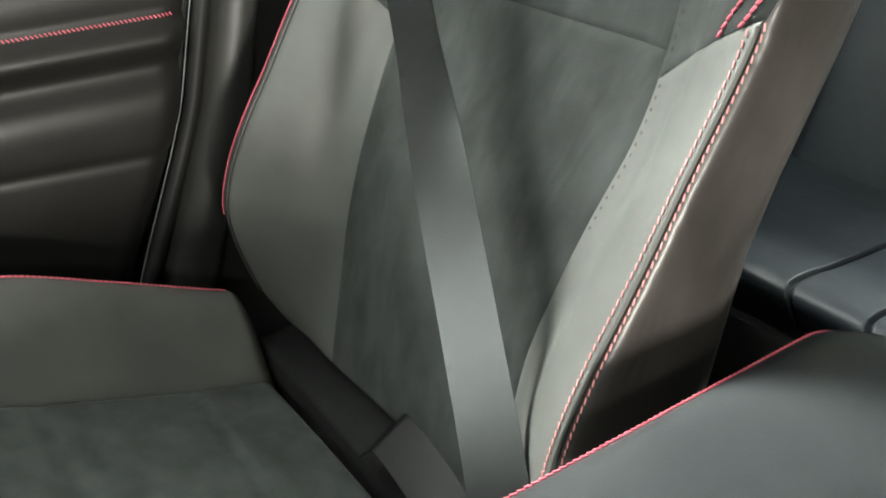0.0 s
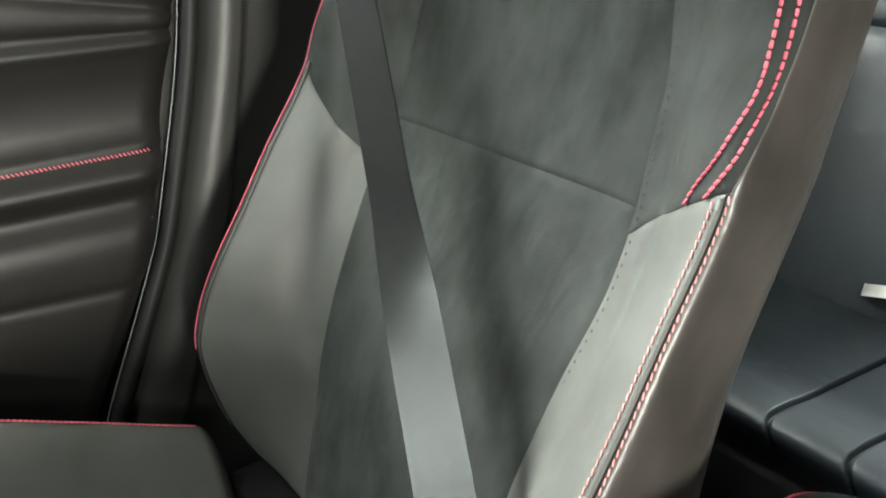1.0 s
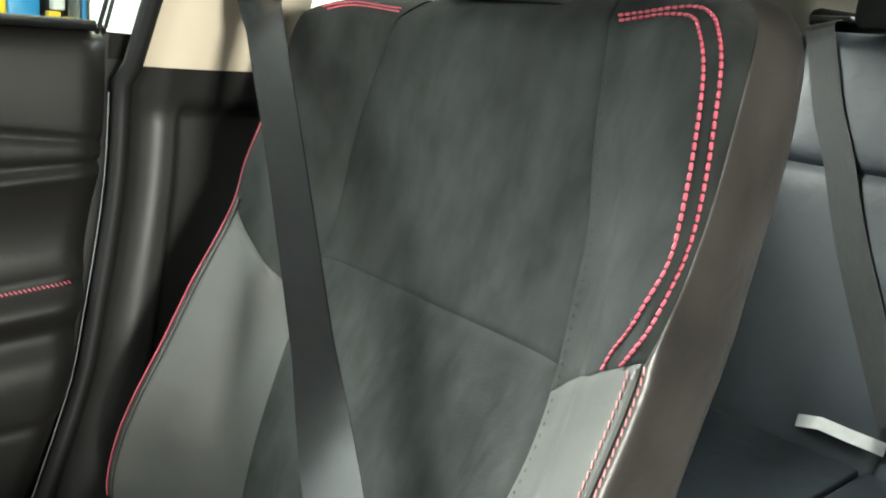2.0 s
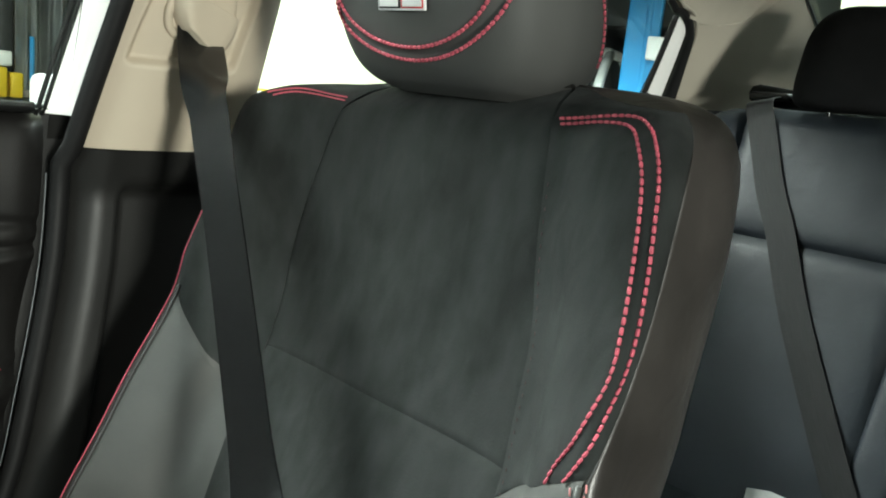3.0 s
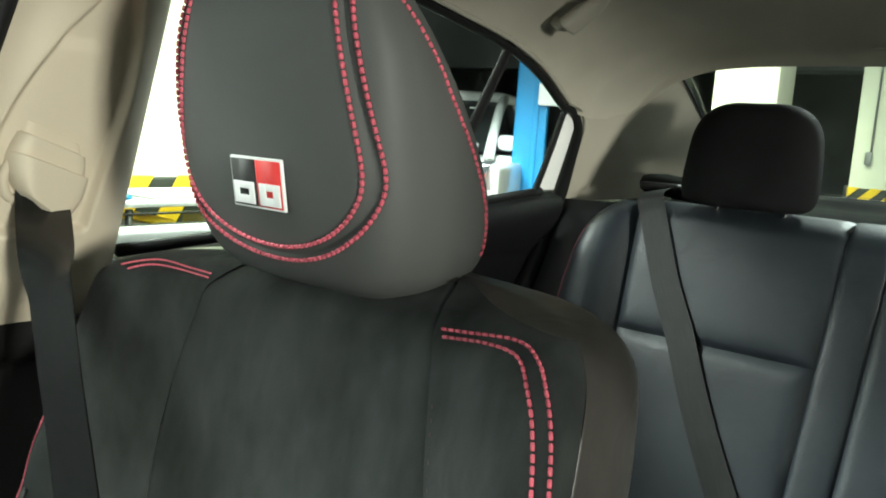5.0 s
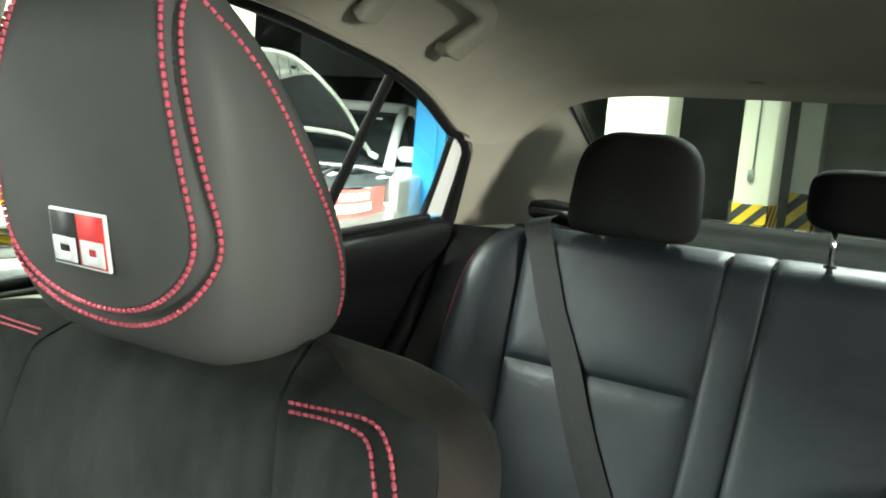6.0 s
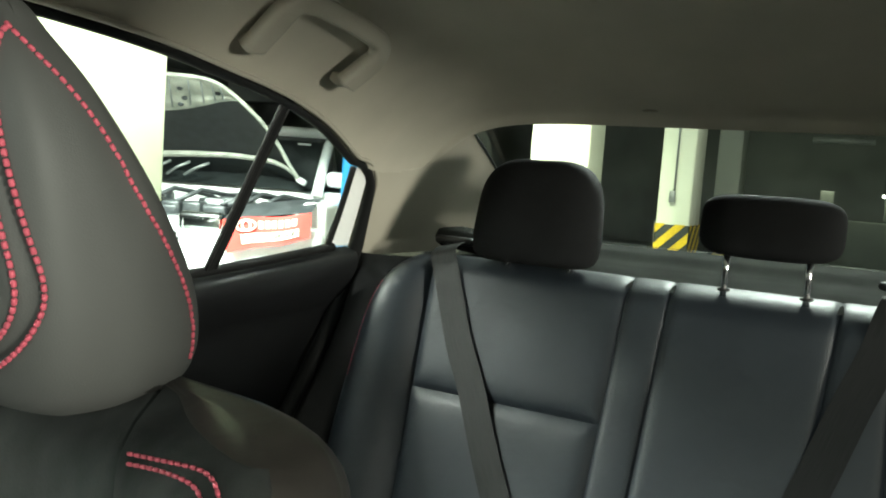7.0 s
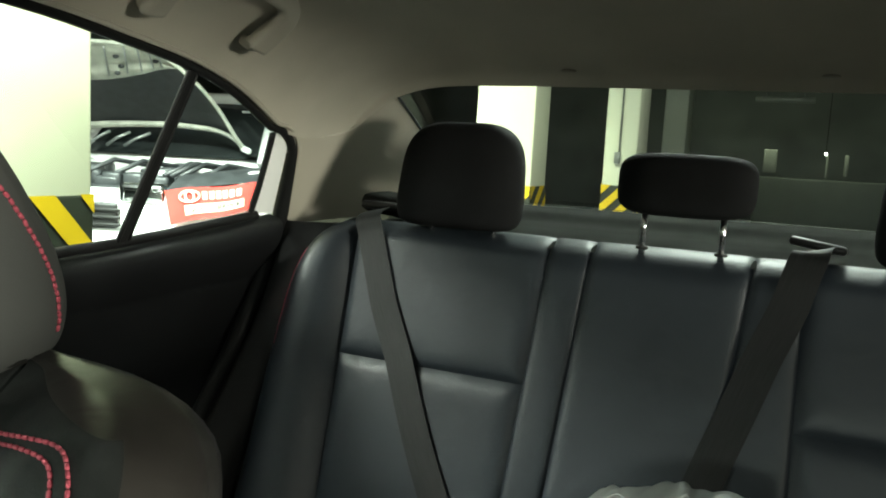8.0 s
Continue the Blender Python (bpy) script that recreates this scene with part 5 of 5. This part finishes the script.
    bm, _ = grid(lambda u, v: Vector((-1.06 + (1.42 - 0.06 * v) * u, 1.10 + 0.75 * v, 1.0 + 0.48 * v)), steps(0, 1, 6), steps(0, 1, 4))
    add("windscreen", bm, dark, "dark windscreen")
    for s, x0, x1 in ((-1, -1.10, -1.02), (1, 0.37, 0.30)):
        bm = tube(bmesh.new(), [(x0, 1.02, 0.97), ((2 * x0 + x1) / 3, 1.30, 1.20), ((x0 + 2 * x1) / 3, 1.58, 1.38), (x1, 1.86, 1.49)], 0.045, 10)
        add("front_pillar", bm, WHITE_PAINT)
        bm = tube(bmesh.new(), [(x0 + 0.1 * s, 2.45, 0.98), (x1, 2.45, 1.49)], 0.04, 10)
        add("door_pillar", bm, WHITE_PAINT)
        bm, _ = grid(lambda u, v: Vector((x0 + 0.16 * s * (1 - v) + (x1 - x0) * v, 1.20 + 0.62 * v + (2.1 - 0.7 * v) * u, 0.98 + 0.50 * v)), steps(0, 1, 6), steps(0, 1, 4))
        add("side_glass", bm, dark, "dark side glass")
    bm = bmesh.new()
    box(bm, 0.40, 0.58, 1.16, 1.26, 1.04, 1.17, 0.045, seg=4)
    add("mirror", bm, WHITE_PAINT, "white wing mirror")
    bm = bmesh.new()
    box(bm, 0.02, 0.14, 1.70, 1.72, 1.36, 1.40, 0.01)
    add("inside_mirror", bm, BADGE_WHITE)
    # wheels
    for x in (-1.0, 0.52):
        bm = bmesh.new()
        bmesh.ops.create_cone(bm, cap_ends=True, segments=32, radius1=0.31, radius2=0.31, depth=0.19, matrix=pose(x, 0.75, 0.31, 0, 90, 0))
        wheel = add("wheel", bm, RUBBER)
        bm = bmesh.new()
        bmesh.ops.create_cone(bm, cap_ends=True, segments=24, radius1=0.20, radius2=0.20, depth=0.2, matrix=pose(x, 0.75, 0.31, 0, 90, 0))
        part("rim", bm, STEEL, wheel)
    # fender cover
    cover = thing("fender_cover", "red vinyl fender cover with cream print, draped on the car", "fender cover")

    def cloth(u, v):
        x = -0.03 + 0.61 * u + 0.05 * v * (1 - u)
        z = 0.80 + 0.09 * u - (0.225 - 0.055 * u) * v + 0.008 * math.sin(7 * u)
        return Vector((x, -0.045 - 0.010 * math.sin(9 * u + 2 * v) - 0.02 * v, z))
    bm, _ = grid(cloth, steps(0, 1, 40), steps(0, 1, 20))
    part("cloth", bm, BANNER_RED, cover).matrix_local = m
    bm, _ = grid(lambda u, v: Vector((-0.02 + 0.60 * u, -0.04 + 0.35 * v, 0.805 + 0.09 * u + 0.14 * v - 0.05 * v * v)), steps(0, 1, 20), steps(0, 1, 10))
    part("top_cloth", bm, ENGINE, cover, "black top part of the cover").matrix_local = m

    def on_cloth(u, v, lift=0.006):
        p = cloth(u, v)
        return p + Vector((0, -lift, 0))
    bm, _ = grid(lambda u, v: on_cloth(0.19 + 0.68 * u, 0.53 + 0.30 * v), steps(0, 1, 20), steps(0, 1, 4))
    part("print_panel", bm, BANNER_CREAM, cover, "cream printed panel").matrix_local = m
    for k in range(6):
        bm, _ = grid(lambda u, v: on_cloth(0.40 + 0.078 * k + 0.055 * u, 0.14 + 0.26 * v), steps(0, 1, 2), steps(0, 1, 2))
        part("print_bar", bm, BANNER_CREAM, cover).matrix_local = m
    for rx, ry in ((0.105, 0.17), (0.045, 0.16)):
        bm = tube(bmesh.new(), [on_cloth(0.265 + rx * math.cos(a), 0.27 + ry * math.sin(a), 0.008) for a in steps(0, 2 * math.pi, 32)], 0.008, 6)
        part("print_ring", bm, BANNER_CREAM, cover).matrix_local = m
    text = bpy.data.curves.new("print_text", "FONT")
    text.body, text.size, text.extrude, text.align_x, text.align_y = "QUALITY SERVICE", 0.042, 0.001, "CENTER", "CENTER"
    text.offset = 0.0008
    probe = new("print_text", text)
    dg = bpy.context.evaluated_depsgraph_get()
    me = bpy.data.meshes.new_from_object(probe.evaluated_get(dg))
    bpy.data.objects.remove(probe)
    bm = bmesh.new()
    bm.from_mesh(me)
    for v in bm.verts:
        u = 0.53 + v.co.x / 0.61 * 1.05
        p = on_cloth(u, 0.68 - v.co.y / 0.20, 0.010)
        v.co = p
    part("print_text", bm, SAFETY_BLACK, cover, "dark printed lettering", smooth=False).matrix_local = m


open_car()


def lift_post():
    t = thing("lift_post", "blue enamelled car lift post on the garage floor", "car lift")
    m = pose(-3.62, 5.95, GROUND, 0, 0, 28)
    bm = bmesh.new()
    box(bm, -0.13, 0.13, -0.10, 0.10, 0.02, 2.75, 0.015)
    part("column", bm, BLUE_PAINT, t).matrix_local = m
    bm = bmesh.new()
    box(bm, 0.02, 0.06, -0.115, -0.10, 0.1, 2.7, 0.004)
    part("rail", bm, BLUE_PAINT, t).matrix_local = m
    bm = bmesh.new()
    box(bm, 0.05, 0.22, -0.16, -0.10, 1.42, 1.60, 0.015)
    part("control_box", bm, BADGE_WHITE, t, "white control box").matrix_local = m
    bm = bmesh.new()
    box(bm, -0.25, 0.25, -0.22, 0.22, 0.0, 0.025, 0.006)
    part("base_plate", bm, BLUE_PAINT, t).matrix_local = m


lift_post()


def trolley():
    t = thing("tool_trolley", "grey steel tool trolley with a wire basket by the pillar", "trolley")
    x0, x1, y0, y1 = -1.84, -1.60, 1.12, 1.70
    for x in (x0 + 0.012, x1 - 0.012):
        for y in (y0 + 0.012, 1.245, y1 - 0.012):
            part("leg", tube(bmesh.new(), [(x, y, GROUND + 0.06), (x, y, 0.822)], 0.009, 8), ENGINE, t, "dark grey post")
    for x in (x0 + 0.012, x1 - 0.012):
        for y in (y0 + 0.012, y1 - 0.012):
            bm = bmesh.new()
            bmesh.ops.create_cone(bm, cap_ends=True, segments=20, radius1=0.03, radius2=0.03, depth=0.02, matrix=pose(x, y, GROUND + 0.03, 90, 0, 0))
            part("caster", bm, RUBBER, t)
    for z, material in ((0.20, STEEL), (0.694, BADGE_WHITE), (0.826, BADGE_WHITE)):
        part("shelf", box(bmesh.new(), x0, x1, y0, y1, z, z + 0.016, 0.005), material, t)
    for z in (0.728, 0.756, 0.786, 0.812):
        part("rail", tube(bmesh.new(), [(x1 - 0.004, y0, z), (x1 - 0.004, y1, z)], 0.0028, 6), ENGINE, t, "dark wire rail")
    for ya, yb, z, h, material, name in ((1.262, 1.345, 0.711, 0.034, BANNER_CREAM, "box"), (1.360, 1.470, 0.711, 0.040, BADGE_WHITE, "box"), (1.265, 1.330, 0.758, 0.022, BADGE_WHITE, "box"), (1.315, 1.370, 0.782, 0.012, SAFETY_YELLOW, "yellow_tool"),
                                         (1.155, 1.182, 0.711, 0.072, BANNER_RED, "red_bottle"), (1.196, 1.232, 0.711, 0.050, STEEL, "tin"), (1.180, 1.262, 0.843, 0.010, BLUE_PAINT, "blue_tool"), (1.300, 1.520, 0.843, 0.010, BADGE_WHITE, "box"), (1.50, 1.66, 0.711, 0.08, STEEL, "tin")):
        part(name, box(bmesh.new(), x0 + 0.05, x1 - 0.02, ya, yb, z, z + h, 0.006), material, t)


trolley()


def rack():
    t = thing("storage_rack", "cluttered steel storage rack seen past the front door", "rack")
    rng = random.Random(3)
    for y in (0.2, 0.9, 1.6):
        part("upright", tube(bmesh.new(), [(-3.0, y, GROUND), (-3.0, y, 2.3)], 0.025, 8), STEEL, t)
    for z in (0.45, 0.72, 1.35, 1.9):
        bm = bmesh.new()
        box(bm, -3.35, -2.98, 0.15, 1.65, z, z + 0.03, 0.006)
        part("shelf", bm, STEEL, t)
    pal = (STEEL, BADGE_WHITE, SAFETY_YELLOW, BLUE_PAINT, ENGINE, STEEL, BANNER_CREAM, ENGINE)
    for z, h in ((0.75, 0.5), (0.48, 0.2), (1.38, 0.4)):
        y = 0.2
        while y < 1.55:
            w = rng.uniform(0.04, 0.14)
            bm = bmesh.new()
            box(bm, -3.25, -2.99 + rng.uniform(-0.05, 0.02), y, y + w * 0.85, z, z + h * rng.uniform(0.3, 1.0), 0.01)
            part("stored_item", bm, rng.choice(pal), t)
            y += w
    # plastic drape hung in front, with a blue pole and small boxes beside it
    bm, _ = grid(lambda y, z: Vector((-2.93 + 0.022 * math.sin(70 * y + 1.5 * z) + 0.012 * math.sin(160 * y), y, z)), steps(1.13, 1.29, 60), steps(0.78, 1.75, 30))
    part("plastic_drape", bm, DRAPE, t, "grey clear plastic drape")
    part("pole", tube(bmesh.new(), [(-2.90, 1.165, 0.72), (-2.90, 1.165, 0.96)], 0.008, 8), BLUE_PAINT, t, "blue pole")
    for y, z, h, material in ((1.075, 0.75, 0.10, SAFETY_YELLOW), (1.125, 0.75, 0.085, SAFETY_YELLOW), (1.09, 0.855, 0.05, BADGE_WHITE), (1.325, 0.75, 0.09, BADGE_WHITE), (1.345, 0.86, 0.07, BANNER_CREAM), (1.335, 0.96, 0.05, BADGE_WHITE)):
        part("small_box", box(bmesh.new(), -2.97, -2.92, y - 0.02, y + 0.02, z, z + h, 0.006), material, t)


rack()


def far_things():
    lamp = thing("tube_lamp", "unlit tube lamp hung under the dark ceiling beam", "lamp")
    part("tube", tube(bmesh.new(), [(-0.5, 9.2, 1.70), (0.05, 9.2, 1.70)], 0.03, 8), mat("dim_tube", (0.3, 0.31, 0.27), 0.4), lamp)
    for x in (-0.4, -0.05):
        part("hanger", tube(bmesh.new(), [(x, 9.2, 1.72), (x, 9.2, 1.90)], 0.005, 6), STEEL, lamp)
    bm = bmesh.new()
    box(bm, -8, 8, 9.1, 9.5, 1.9, 3.0, 0.02)
    tagged(part("trim_beam", bm, CEILING_DARK, label="dark concrete ceiling beam"), category="beam", kind="structure")
    # Free-standing panels placed along view rays; the far wall is well behind them.
    bm = bmesh.new()
    box(bm, -0.54, -0.38, 12.0, 12.05, 0.95, 1.25, 0.01)
    tagged(part("far_panel", bm, mat("pale_panel", (0.3, 0.31, 0.27), 0.5), label="pale panel placed to fit the view, far off in the garage"), category="panel")
    for x0, x1, z0, z1 in ((0.205, 0.235, 0.92, 1.20), (0.42, 0.47, 0.95, 1.22)):
        bm = box(bmesh.new(), x0, x1, 12.0, 12.05, z0, z1, 0.006)
        tagged(part("far_panel", bm, mat("pale_panel", (0.3, 0.31, 0.27), 0.5), label="narrow pale panel placed to fit the view, for a bright slot"), category="panel")
    # Made-up dark block, added to darken the lower background.
    bm = box(bmesh.new(), -0.70, 4.0, 13.0, 13.2, GROUND, 0.88, 0.02)
    tagged(part("barrier", bm, SAFETY_BLACK, label="low dark block added to darken the far background"), category="barrier", kind="structure")
    bm = tube(bmesh.new(), [(-1.62, 8.2, GROUND), (-1.62, 8.2, 3.0)], 0.03, 10)
    tagged(part("pipe", bm, mat("dim_grey_pipe", (0.34, 0.36, 0.32), 0.5), label="grey upright pipe in the dim garage"), category="pipe", kind="structure")
    crate = thing("carton", "pale carton on a dark stand in the dim garage", "carton")
    part("body", box(bmesh.new(), -1.62, -1.36, 7.7, 7.95, 0.62, 0.83, 0.01), mat("pale_carton", (0.32, 0.32, 0.26), 0.8), crate)
    part("stand", box(bmesh.new(), -1.66, -1.32, 7.66, 7.99, GROUND, 0.62, 0.02), SAFETY_BLACK, crate)
    lamp = thing("bulb_lamp", "small bright bulb lamp hanging far off in the garage", "lamp")
    bm = bmesh.new()
    bmesh.ops.create_icosphere(bm, subdivisions=2, radius=0.025, matrix=pose(0.2, 15.0, 1.26))
    part("bulb", bm, glow("bulb", (1, 1, 0.9), 12), lamp)
    part("cord", tube(bmesh.new(), [(0.2, 15.0, 1.29), (0.2, 15.0, 3.0)], 0.006, 6), RUBBER, lamp, "black cord")


far_things()
